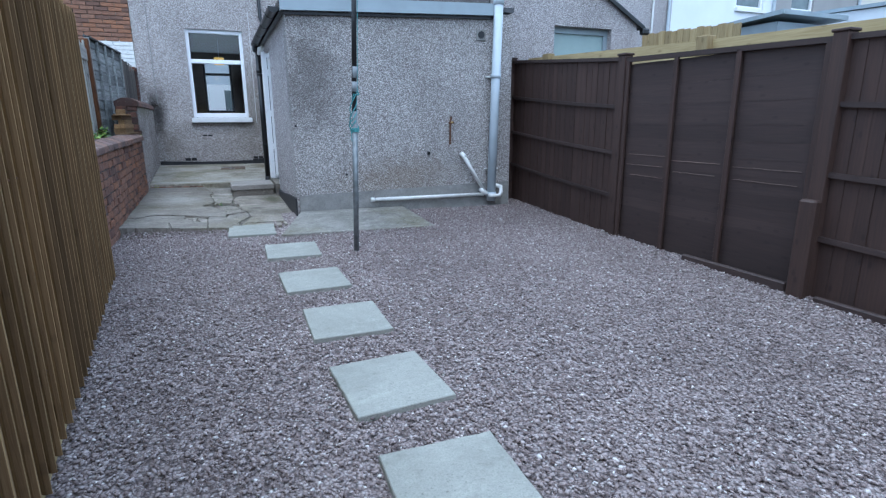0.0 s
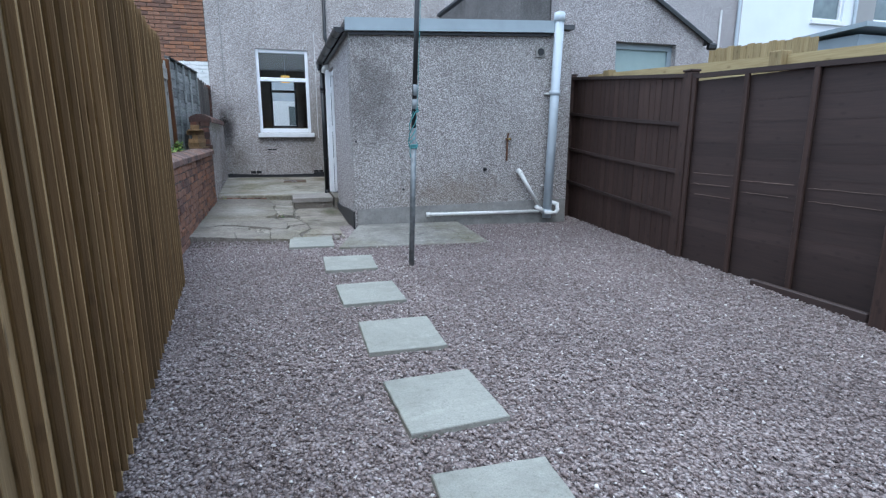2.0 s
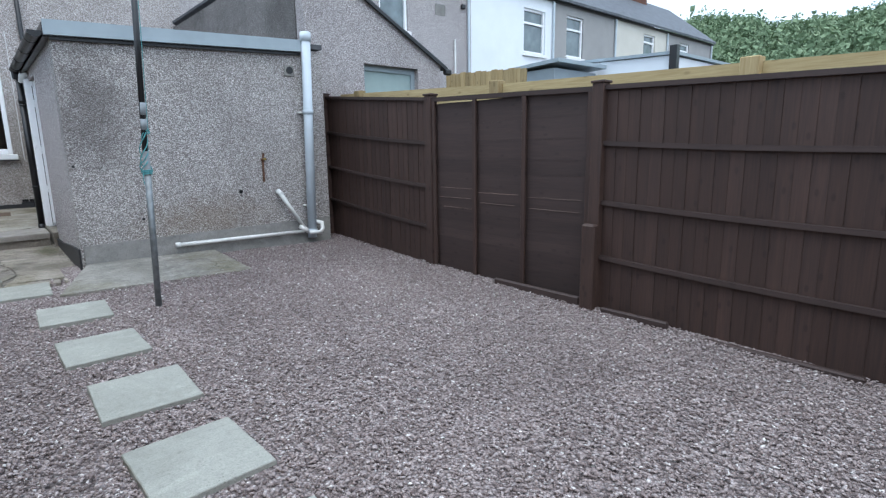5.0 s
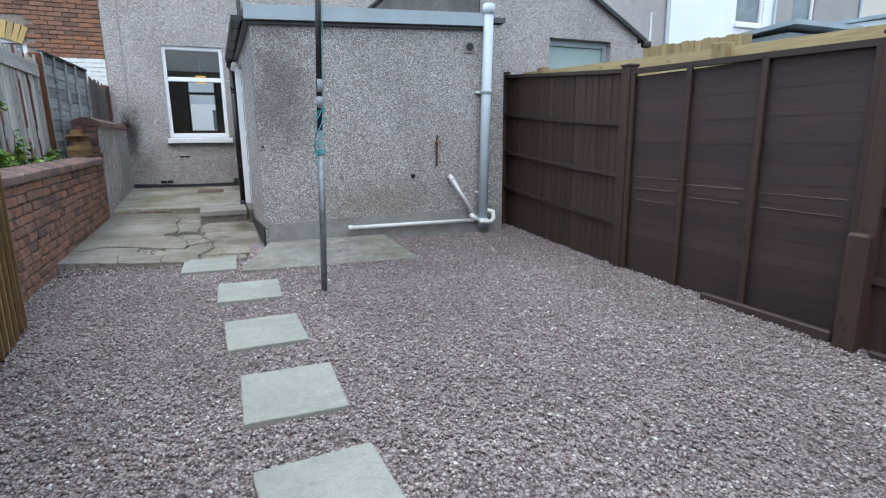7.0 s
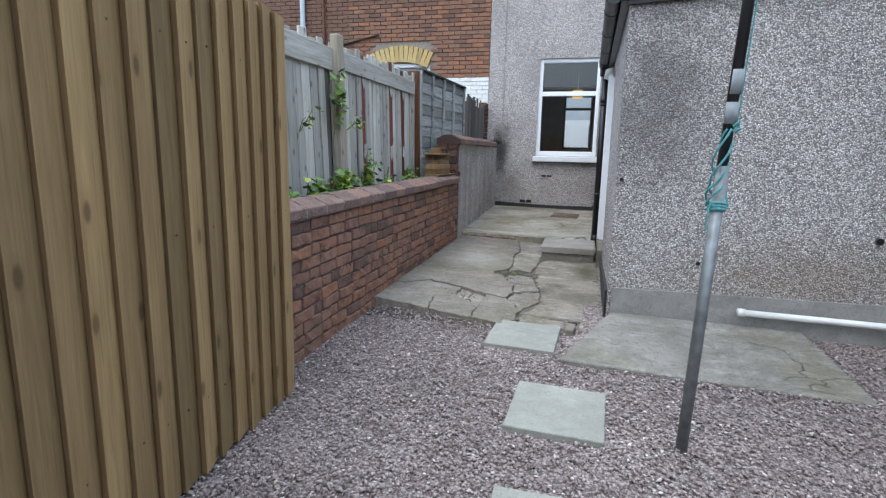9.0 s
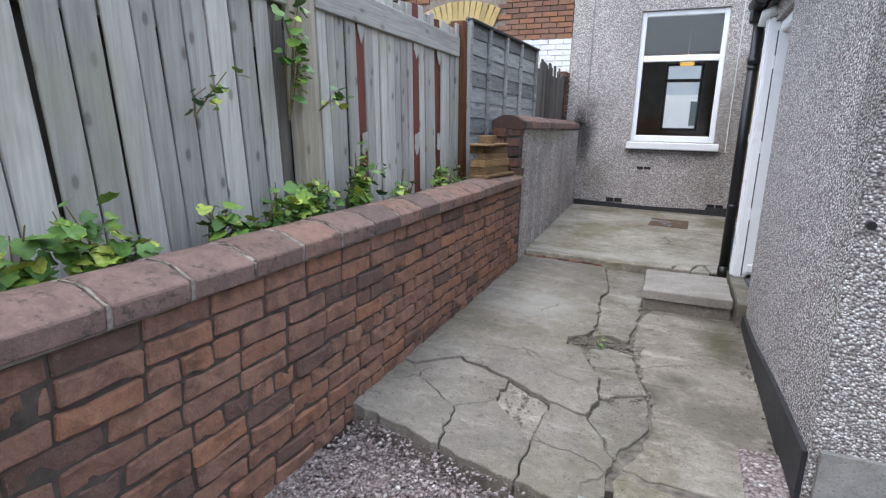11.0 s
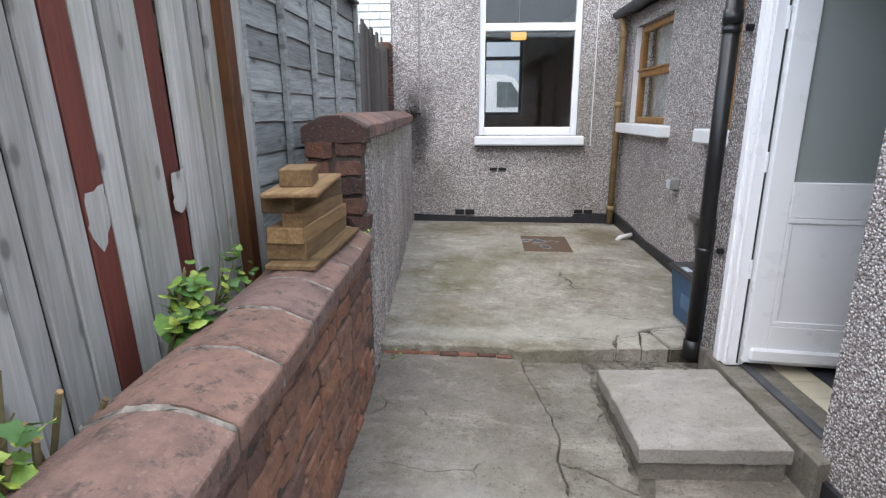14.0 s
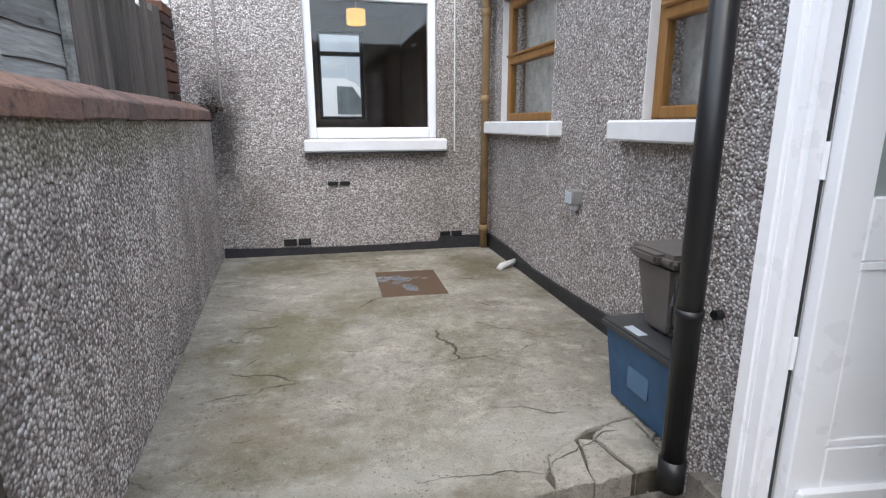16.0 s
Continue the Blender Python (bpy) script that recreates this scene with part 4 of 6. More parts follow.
g = gutter("outhouse_gutter", 0.845, 6.3, 9.22, 2.395, 0.055, BLACK, "black plastic gutter along the outhouse eaves")
part("outlet", one(0.805, 0.885, 9.1, 9.2, 2.26, 2.38, 0.015), BLACK, g)
p = thing("black_downpipe", (0.85, 9.15, 0.3), "black plastic downpipe at the outhouse corner beside the door", "downpipe", kind="structure")
part("pipe", tube([(0.875, 9.145, 0.33), (0.875, 9.145, 2.33)], 0.039, n=16), BLACK, p, smooth=True)
part("shoe", tube([(0.875, 9.145, 0.36), (0.875, 9.145, 0.25)], 0.044, n=16), BLACK, p, smooth=True)
for z in (0.85, 1.92):
    part("clip", tube([(0.875, 9.145, z), (0.875, 9.145, z + 0.03)], 0.043, n=16), BLACK, p, smooth=True)
    part("fixing", tube([(0.95, 9.1, z + 0.02), (0.925, 9.1, z + 0.02)], 0.016), BLACK, p)
part("collar", tube([(0.875, 9.145, 1.96), (0.875, 9.145, 2.02)], 0.046, n=16), BLACK, p, smooth=True)
p = thing("overflow_elbow", (0.9, 9.0, 2.3), "pale plastic pipe elbow below the outhouse gutter", "pipe")
part("elbow", tube([(0.96, 8.9, 2.31), (0.9, 8.98, 2.29), (0.885, 9.0, 2.21)], 0.035), WASTE, p, smooth=True)
g = gutter("kitchen_gutter", 1.18, 9.25, 12.28, 2.52, 0.055, LEAD, "dark grey gutter along the kitchen eaves")
p = thing("tan_downpipe", (1.22, 12.22, 0.35), "tan painted cast downpipe in the corner of the terrace", "downpipe", kind="structure")
part("pipe", tube([(1.2, 12.2, 2.47), (1.24, 12.22, 2.36), (1.24, 12.22, 0.36)], 0.034, n=14), BROWN_PIPE, p, smooth=True)
for z in (0.5, 1.6, 2.28):
    part("collar", tube([(1.24, 12.22, z), (1.24, 12.22, z + 0.06)], 0.043, n=14), BROWN_PIPE, p, smooth=True)
p = thing("swan_neck_pipe", (1.2, 12.2, 2.9), "black bent pipe on the rear wall above the kitchen roof", "pipe")
part("pipe", tube([(1.22, 12.24, 4.6), (1.22, 12.24, 3.3), (1.27, 12.2, 3.1), (1.2, 12.15, 2.85), (1.2, 12.1, 2.72)], 0.035), BLACK, p, smooth=True)
p = thing("wall_cable", (-0.8, 12.3, 1.5), "grey cable clipped down the rear wall", "cable")
part("cable", tube([(-0.85, 12.292, 1.6), (-0.85, 12.292, 3.4), (-0.83, 12.292, 6.2)], 0.008, n=6), plain("grey_cable", (0.25, 0.24, 0.23), 0.7), p)
part("second_cable", tube([(0.99, 12.292, 1.2), (0.99, 12.292, 3.4)], 0.006, n=6), WASTE, p, "pale thin cable")

p = thing("soil_pipe", (3.55, 6.2, 0.3), "tall blue-grey painted soil pipe on the outhouse wall", "pipe", kind="structure")
part("pipe", tube([(3.405, 6.19, 0.2), (3.475, 6.19, 2.69)], 0.056, n=20), GREY_PIPE, p, smooth=True)
for z in (0.26, 1.73, 2.58):
    part("collar", tube([(3.398 + 0.028 * z, 6.19, z), (3.4 + 0.028 * z, 6.19, z + 0.1 if z > 2 else z + 0.05)], 0.066, n=20), GREY_PIPE, p, smooth=True)
for z in (0.6, 1.74):
    part("clip", one(3.34, 3.53, 6.235, 6.28, z, z + 0.02, 0.004), WASTE, p)
p = thing("waste_pipe", (2.6, 6.22, 0.35), "white plastic waste pipe along the outhouse plinth", "pipe")
part("long_run", tube([(1.81, 6.205, 0.305), (3.3, 6.205, 0.287)], 0.022, n=14), WASTE, p, smooth=True)
part("end_cap", tube([(1.795, 6.205, 0.305), (1.84, 6.205, 0.305)], 0.028, n=14), WASTE, p, smooth=True)
part("slant_run", tube([(3.01, 6.28, 0.8), (3.01, 6.21, 0.8), (3.3, 6.19, 0.34)], 0.022, n=14), WASTE, p, smooth=True)
part("elbow_socket", tube([(3.01, 6.25, 0.815), (3.035, 6.2, 0.77)], 0.03, n=14), WASTE, p, smooth=True)
part("junction", tube([(3.25, 6.195, 0.36), (3.36, 6.195, 0.28)], 0.031, n=14), WASTE, p, smooth=True)
part("trap", tube([(3.33, 6.1, 0.28), (3.48, 6.1, 0.27), (3.52, 6.12, 0.31), (3.52, 6.14, 0.38), (3.46, 6.2, 0.4), (3.41, 6.2, 0.4)], 0.024, n=14), WASTE, p, smooth=True)
v = thing("wall_vent", (3.28, 6.27, 2.3), "square grey wall vent with a round dark outlet", "vent")
part("plate", one(3.21, 3.335, 6.262, 6.279, 2.175, 2.3, 0.004), PLINTH_C, v)
part("outlet", tube([(3.272, 6.25, 2.24), (3.272, 6.262, 2.24)], 0.042, n=20), BLACK, v, "round black outlet")
v = thing("outside_tap", (2.86, 6.25, 1.0), "rusty wall bracket and tap stem on the outhouse", "tap")
part("stem", tube([(2.855, 6.262, 0.93), (2.858, 6.26, 1.2), (2.87, 6.26, 1.27)], 0.012), RUST, v)
part("tap_body", tube([(2.83, 6.25, 1.19), (2.89, 6.23, 1.2)], 0.016), RUST, v)
part("tap_handle", tube([(2.86, 6.235, 1.2), (2.86, 6.2, 1.2)], 0.012), plain("dull_brass", (0.4, 0.3, 0.1), 0.4, 0.8), v, "dull brass handle")
for x, z in ((2.57, 0.83), (0.985, 1.17), (1.53, 0.61)):
    solid("wall_plug", tube([(x, 6.28, z), (x, 6.262, z)], 0.022 if x > 2 else 0.014, n=10), BLACK, "small dark plugged hole in the outhouse wall", "plug", kind="thing")
for nm, x0, x1, z0, z1 in (("air_brick", -0.09, 0.09, 0.935, 0.965), ("air_brick", -0.47, -0.25, 0.445, 0.5), ("air_brick", 0.86, 1.06, 0.46, 0.5)):
    a = thing(nm, ((x0 + x1) / 2, 12.29, z0), "dark slotted air brick in the rear wall", "vent")
    part("slot", one(x0, (x0 + x1) / 2 - 0.008, 12.285, 12.302, z0, z1), BLACK, a)
    part("slot", one((x0 + x1) / 2 + 0.008, x1, 12.285, 12.302, z0, z1), BLACK, a)
s = thing("junction_box", (1.3, 10.7, 0.96), "small grey electrical box on the kitchen wall", "electrical box")
part("box", one(1.25, 1.32, 10.63, 10.72, 0.96, 1.05, 0.008), PLINTH_C, s)
part("cover", one(1.24, 1.25, 10.64, 10.71, 0.97, 1.04, 0.004), GREY_PIPE, s)
part("lug", one(1.27, 1.3, 10.65, 10.69, 0.93, 0.96, 0.004), GREY_PIPE, s)
s = thing("drain_stub", (1.2, 11.57, 0.34), "white drain pipe stub on the terrace", "pipe")
part("stub", tube([(1.3, 11.6, 0.375), (1.17, 11.55, 0.36), (1.14, 11.54, 0.33)], 0.024), WASTE, s, smooth=True)
mh = thing("manhole_cover", (0.44, 11.54, 0.32), "rusty manhole cover set in the terrace", "manhole")
zt = terrace_z(0, 11.54)
part("cover_frame", ramp_slab([(0.14, 11.06), (0.67, 11.05), (0.69, 11.69), (0.16, 11.7)], lambda x, y: terrace_z(x, y) + 0.006, 0.03), PLINTH_C, mh)
wetm = Mat("wet_rusty_plate", 0.5, 0.2)
wet = wetm.ramp(wetm.noise(3.2, 3, 0.5), (0.56, 0.0), (0.62, 1.0))
wetm.colour(wetm.mix(wet, (0.13, 0.085, 0.055), (0.2, 0.22, 0.24)))
wetm.rough(wetm.math("SUBTRACT", 0.75, wetm.math("MULTIPLY", wet, 0.6)))
part("plate", ramp_slab([(0.18, 11.1), (0.63, 11.09), (0.65, 11.65), (0.2, 11.66)], lambda x, y: terrace_z(x, y) + 0.011, 0.02), wetm.m, mh, "rusty wet steel plate")

# ---- washing line pole ----
def leaning_tube(pts, r, **k):
    """The pole leans a little towards the dark fence."""
    return tube([(x + 0.008 + 0.027 * z, y, z) for x, y, z in pts], r, **k)


pole = thing("washing_line_pole", (1.22, 4.66, ground_z(4.66)), "galvanised washing line pole with turquoise rope wound round it", "pole")
part("lower_tube", leaning_tube([(1.22, 4.66, 0.0), (1.225, 4.66, 1.3)], 0.024, n=14), STEEL, pole, smooth=True)
part("upper_tube", leaning_tube([(1.222, 4.66, 1.3), (1.245, 4.66, 2.95)], 0.021, n=14), BLACK, pole, "black flaking upper tube", smooth=True)
part("pale_patch", leaning_tube([(1.226, 4.655, 1.46), (1.228, 4.655, 1.54)], 0.0235, n=14), WORN_GREY, pole, "pale worn patch", smooth=True)
part("second_patch", leaning_tube([(1.229, 4.655, 1.57), (1.231, 4.655, 1.66)], 0.0222, n=14), WORN_GREY, pole, "pale worn patch", smooth=True)
random.seed(4)
for k in range(4):
    pts = []
    for j in range(22):
        f = j / 21
        z = 1.14 + 0.3 * f
        a = f * (5 + k) + k * 0.9
        rr = 0.026 + 0.012 * math.sin(f * 3.1 + k) + (0.012 if z < 1.22 else 0)
        pts.append((1.223 + rr * math.cos(a), 4.66 + rr * math.sin(a), z))
    part("rope", leaning_tube(pts, 0.0045, n=6), ROPE, pole)
for k in range(3):
    pts = [(1.223 + 0.03 * math.cos(j * 0.6), 4.66 + 0.03 * math.sin(j * 0.6), 1.13 + 0.012 * k + 0.004 * math.sin(j)) for j in range(12)]
    part("rope_coil", leaning_tube(pts, 0.006, n=6), ROPE, pole)
part("loose_end", leaning_tube([(1.195, 4.64, 1.16), (1.185, 4.63, 1.1), (1.19, 4.63, 1.05)], 0.003, n=6), ROPE, pole)
part("rope_knot", leaning_tube([(1.24, 4.64, 1.43), (1.255, 4.635, 1.44), (1.25, 4.64, 1.46), (1.235, 4.64, 1.45)], 0.008, n=6), ROPE, pole)
part("line", leaning_tube([(1.25, 4.65, 1.45), (1.262, 4.655, 2.2), (1.262, 4.66, 2.9)], 0.003, n=6), ROPE, pole)

# ---- recycling box ----
BLUE = plain("blue_plastic", (0.025, 0.085, 0.18), 0.45, vary=0.15, scale=8)
DKGREY = plain("dark_grey_plastic", (0.05, 0.05, 0.052), 0.5, vary=0.15)
TAUPE = plain("brown_grey_plastic", (0.13, 0.115, 0.105), 0.5, vary=0.12)


def tapered(x0, x1, y0, y1, z0, z1, inset, bevel=0.012):
    bm = one(x0, x1, y0, y1, z0, z1)
    cx, cy = (x0 + x1) / 2, (y0 + y1) / 2
    for v in bm.verts:
        if v.co.z < (z0 + z1) / 2:
            v.co.x += inset if v.co.x < cx else -inset
            v.co.y += inset if v.co.y < cy else -inset
    bmesh.ops.bevel(bm, geom=bm.edges[:], offset=bevel, segments=2, affect="EDGES")
    return bm


b = thing("recycling_box", (1.1, 9.5, 0.285), "blue plastic recycling box with a black lid, on the terrace", "recycling box")
part("tub", tapered(0.95, 1.28, 9.27, 9.72, 0.285, 0.61, 0.03), BLUE, b)
part("lid", one(0.935, 1.29, 9.255, 9.735, 0.6, 0.635, 0.01, seg=2), DKGREY, b, "black plastic lid")
part("lid_label", one(0.96, 1.0, 9.5, 9.6, 0.634, 0.637), GREY_PIPE, b, "white marks on the lid")
part("side_mark", one(0.961, 0.964, 9.42, 9.55, 0.4, 0.5, 0, Matrix.Identity(4)), plain("faded_blue_print", (0.09, 0.17, 0.28), 0.6), b, "faded pale recycling print")
c = thing("food_caddy", (1.12, 9.52, 0.637), "brown-grey food waste caddy standing on the recycling box", "caddy")
part("bucket", tapered(1.01, 1.26, 9.4, 9.64, 0.64, 0.93, 0.035, 0.02), TAUPE, c)
part("lid", one(0.985, 1.275, 9.38, 9.66, 0.925, 0.975, 0.018, seg=2), TAUPE, c, "domed caddy lid")
part("spout", tapered(0.955, 1.02, 9.44, 9.6, 0.93, 0.97, 0.01, 0.01), TAUPE, c)
part("handle", tube([(1.02, 9.39, 0.88), (0.99, 9.37, 0.8), (0.995, 9.38, 0.72), (1.03, 9.4, 0.7)], 0.008, n=8), DKGREY, c)

# ---- new timber fence ----
def fence_x(y):
    return -0.685 + (4.7 - y) * 0.08


turn = math.atan(0.08)
nf = thing("timber_fence", (fence_x(1), 1, 0), "new golden-brown featheredge timber fence beside the gravel", "fence")
wedge = []
for k in range(4):
    bm = prism([(-0.004, -0.049), (0.02, -0.068), (0.035 + 0.002 * k, -0.068), (0.007, 0.066), (-0.006, 0.066)], 1.84 + 0.006 * k, "z", 0)
    bmesh.ops.bevel(bm, geom=[e for e in bm.edges if e.calc_length() > 1], offset=0.002, segments=1, affect="EDGES")
    bm.normal_update()
    # edges facing -y take the darker pine, as shade in the colour
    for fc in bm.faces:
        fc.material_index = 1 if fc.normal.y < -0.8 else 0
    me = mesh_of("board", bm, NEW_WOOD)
    me.materials.append(SHADED_EDGE)
    wedge.append(me)
nail_mesh = mesh_of("nail", tube([(0.0, 0, 0), (0.004, 0, 0)], 0.0045, n=6), RUST)
random.seed(11)
y = 4.63
while y > -2.4:
    for z in (0.385, 1.035, 1.685):
        n_ = new("nail", nail_mesh)
        n_.parent = nf
        n_.location = (fence_x(y) - fence_x(1) + 0.0235, y - 1 - 0.02 + random.uniform(-0.012, 0.012), z + random.uniform(-0.012, 0.012))

    o = new("board", wedge[random.randrange(4)])
    o.parent = nf
    o.location = (fence_x(y) - fence_x(1) + random.uniform(-0.002, 0.002), y - 1, 0.085 + 0.004 * (y - 4) + random.uniform(-0.006, 0.006))
    o.rotation_euler = (0, radians(random.uniform(-0.15, 0.15)), turn + radians(random.uniform(-0.6, 0.6)))
    y -= 0.111 + random.uniform(-0.005, 0.005)
for z in (0.35, 1.0, 1.65):
    part("rail", one(-0.05, -0.004, -2.4 - 1, 4.66 - 1, z, z + 0.07, 0, pose(fence_x(1), 1, 0, 0, 0, math.degrees(turn))), PALE_WOOD_Y, nf)
for y in (4.6, 2.7, 0.8, -1.1):
    part("post", one(fence_x(y) - 0.12, fence_x(y) - 0.055, y - 0.04, y + 0.04, -0.3, 1.88, 0.004), NEW_WOOD, nf)
part("gravel_board", one(-0.05, -0.004, -3.4, 3.66, -0.1, 0.1, 0, pose(fence_x(1), 1, 0, 0, 0, math.degrees(turn))), PALE_WOOD_Y, nf)

# ---- dark fence ----
FX = 3.956
TOP = lambda y: 1.665 + 0.035 * (y - 0.9) + 0.05 * max(0.0, y - 4.4)


def dark_post(y, spur=False):
    p = thing("dark_fence_post", (FX, y, 0), "dark brown stained fence post with a capped top", "fence post", "posts of the dark fence")
    part("shaft", one(FX - 0.055, FX + 0.045, y - 0.05, y + 0.05, -0.2, TOP(y) + 0.04, 0.006), DARK_WOOD, p)
    part("cap", one(FX - 0.065, FX + 0.055, y - 0.06, y + 0.06, TOP(y) + 0.04, TOP(y) + 0.06, 0.005), DARK_WOOD, p)
    if spur:
        part("spur", one(FX - 0.13, FX - 0.056, y - 0.06, y + 0.06, -0.2, 0.68, 0.015), DARK_WOOD, p, "short bolted repair post")


def closeboard_panel(y0, y1):
    p = thing("closeboard_fence_panel", (FX, y0, 0), "dark brown stained closeboard fence panel with three rails", "fence panel", "panels of the dark fence")
    base, top = ground_z(y0, FX), TOP((y0 + y1) / 2)
    n = int((y1 - y0) / 0.088)
    for i in range(n):
        ya = y0 + (y1 - y0) * i / n
        yb = ya + (y1 - y0) / n
        dx = random.uniform(0, 0.002) + (0.0015 if i % 2 else 0)
        part("board", prism([(FX + dx, ya), (FX + 0.004 + dx, yb + 0.001), (FX + 0.02 + dx, yb + 0.001), (FX + 0.02 + dx, ya)], TOP((ya + yb) / 2) - base + 0.012, "z", base - 0.01), DARK_WOOD, p)
    for f in (0.39, 0.83, 1.29):
        za = ground_z(y0, FX) + f
        bm = bmesh.new()
        pts = [(y0 + (y1 - y0) * k / 8, za + (TOP(y1) - TOP(y0)) * k / 8 - 0.012 * math.sin(math.pi * k / 8)) for k in range(9)]
        prism([(a, b) for a, b in pts] + [(a, b + 0.035) for a, b in reversed(pts)], 0.03, "x", FX - 0.03, bm=bm)
        part("rail", bm, DARK_WOOD_Y, p)
    part("cap_rail", prism([(y0, TOP(y0) - 0.01), (y1, TOP(y1) - 0.01), (y1, TOP(y1) + 0.025), (y0, TOP(y0) + 0.025)], 0.06, "x", FX - 0.03), DARK_WOOD_Y, p)


def lap_panel(y0, y1):
    p = thing("overlap_fence_panel", (FX, y0, 0), "dark brown stained overlap fence panel with upright battens", "fence panel", "panels of the dark fence")
    z = ground_z(y0, FX) + 0.01
    hs = [0.2, 0.1, 0.1, 0.1, 0.1, 0.11, 0.14, 0.14, 0.14, 0.14, 0.19, 0.19, 0.2]
    k = (TOP(y0) - z) / sum(hs)
    for i, h in enumerate(hs):
        h *= k
        wav = [(y0 + (y1 - y0) * j / 10, z + 0.006 * noise.noise((j * 0.7, i * 3.1, 0)) - 0.008 * math.sin(math.pi * j / 10)) for j in range(11)]
        bm = bmesh.new()
        lo = [(FX - 0.001, a, b) for a, b in wav]
        hi = [(FX + 0.001, a, b + h + 0.02) for a, b in wav]
        back = [(FX + 0.012, a, b) for a, b in wav]
        L, H, B = ([bm.verts.new(c) for c in r] for r in (lo, hi, back))
        for j in range(10):
            bm.faces.new((L[j], L[j + 1], H[j + 1], H[j]))
            bm.faces.new((B[j], B[j + 1], L[j + 1], L[j]))
            bm.faces.new((B[j + 1], B[j], H[j], H[j + 1]))
        bmesh.ops.recalc_face_normals(bm, faces=bm.faces[:])
        part("lap_board", bm, DARK_WOOD_Y, p)
        z += h
    for f0, f1, h in ((0.05, 0.34, 0.86), (0.06, 0.33, 0.76), (0.4, 0.66, 0.87), (0.42, 0.65, 0.77), (0.7, 0.95, 0.9), (0.72, 0.96, 0.8), (0.71, 0.93, 0.7)):
        pts = [(y0 + (y1 - y0) * (f0 + (f1 - f0) * k / 9), ground_z(y0, FX) + h + 0.006 * noise.noise((k * 0.8, h * 9, 0))) for k in range(10)]
        part("bare_edge", prism(pts + [(a, b + 0.0035) for a, b in reversed(pts)], 0.004, "x", FX - 0.006), BARE_WOOD, p, "thin scraped line of bare wood")
    for f in (0.0, 0.345, 0.665, 0.975):
        ya = y0 + (y1 - y0) * f
        part("batten", one(FX - 0.04, FX - 0.013, ya, ya + 0.045, ground_z(ya, FX), TOP(ya), 0.004), DARK_WOOD, p)
    part("cap_rail", prism([(y0, TOP(y0) - 0.02), (y1, TOP(y1) - 0.02), (y1, TOP(y1) + 0.02), (y0, TOP(y0) + 0.02)], 0.06, "x", FX - 0.04), DARK_WOOD_Y, p)


random.seed(3)
for y in (6.66, 4.45, 2.42, 0.4, -1.6):
    dark_post(y, spur=(y == 2.42))
closeboard_panel(4.5, 6.61)
lap_panel(2.47, 4.4)
closeboard_panel(0.45, 2.37)
closeboard_panel(-1.55, 0.35)
for i, (y0, y1, a) in enumerate(((2.5, 3.45, 2.0), (1.75, 2.3, -2.5), (0.6, 1.5, 1.0))):
    tagged(solid("gravel_board", one(FX - 0.1, FX - 0.055, y0, y1, ground_z(y0, FX) - 0.05, ground_z(y0, FX) + 0.075 - 0.02 * i, 0.01, Matrix.Translation((0, 0, 0))), DARK_WOOD_Y, "dark weathered timber plank lying at the fence foot", "plank", kind="thing"), group="planks along the dark fence")

# back of the yard, behind the start
# unseen wall, added only to cut sky reflected in the rear window
solid("wall_lane", one(-14, 16, -9.2, -8.8, -0.4, 5.0), PLINTH_C, "added unseen wall that keeps sky out of the window reflections", "wall")
solid("wall_back", one(-1.2, 4.1, -3.2, -3.0, -0.4, 2.0), RENDER, "plain pebbledashed wall closing the yard", "wall")

# ---- pale timber fence behind ----
pf = thing("pale_timber_fence", (4.25, 4, 0), "pale new timber fence just behind the dark fence", "fence")
BT = lambda y: 1.797 + 0.035 * (y - 0.92) + 0.02 * max(0.0, y - 4.5)
for y0, y1 in ((-2.0, 0.35), (0.4, 3.7), (3.75, 6.66)):
    part("top_beam", prism([(y0, BT(y0) - 0.2), (y1, BT(y1) - 0.2), (y1, BT(y1)), (y0, BT(y0))], 0.1, "x", 4.2), PALE_WOOD_Y, pf)
for y in (6.15, 3.72, 1.45, -0.8):
    part("post", one(4.13, 4.24, y - 0.06, y + 0.06, -0.2, BT(y) + 0.03, 0.006), PALE_WOOD_Z, pf)
pf = thing("pale_board_fence", (6.6, 6.2, 0), "pale upright board fence in the neighbouring yard", "fence")
for i in range(15):
    y = 5.35 + i * 0.118
    part("board", one(6.58, 6.6, y, y + 0.112, 0, 2.44 + 0.054 * (y - 5.35) + 0.01 * (i % 3)), PALE_WOOD_Z, pf)

# ---- garden brick wall ----
def bevelled_brick(name, l, w, h, mat, seed=0):
    rng = random.Random(seed)
    bm = one(-w / 2, w / 2, -l / 2, l / 2, -h / 2, h / 2)
    bmesh.ops.subdivide_edges(bm, edges=[e for e in bm.edges if abs(e.verts[0].co.y - e.verts[1].co.y) > l * 0.6], cuts=2)
    for v in bm.verts:
        v.co += Vector((rng.uniform(-0.007, 0.005), rng.uniform(-0.004, 0.004), rng.uniform(-0.005, 0.005)))
    sharp = [e for e in bm.edges if e.calc_face_angle(0) > 0.8]
    bmesh.ops.bevel(bm, geom=sharp, offset=0.006, segments=1, affect="EDGES", clamp_overlap=True)
    return mesh_of(name, bm, mat)


def wall_rise(y):
    return 0.06 + 0.01 * (y - 6)


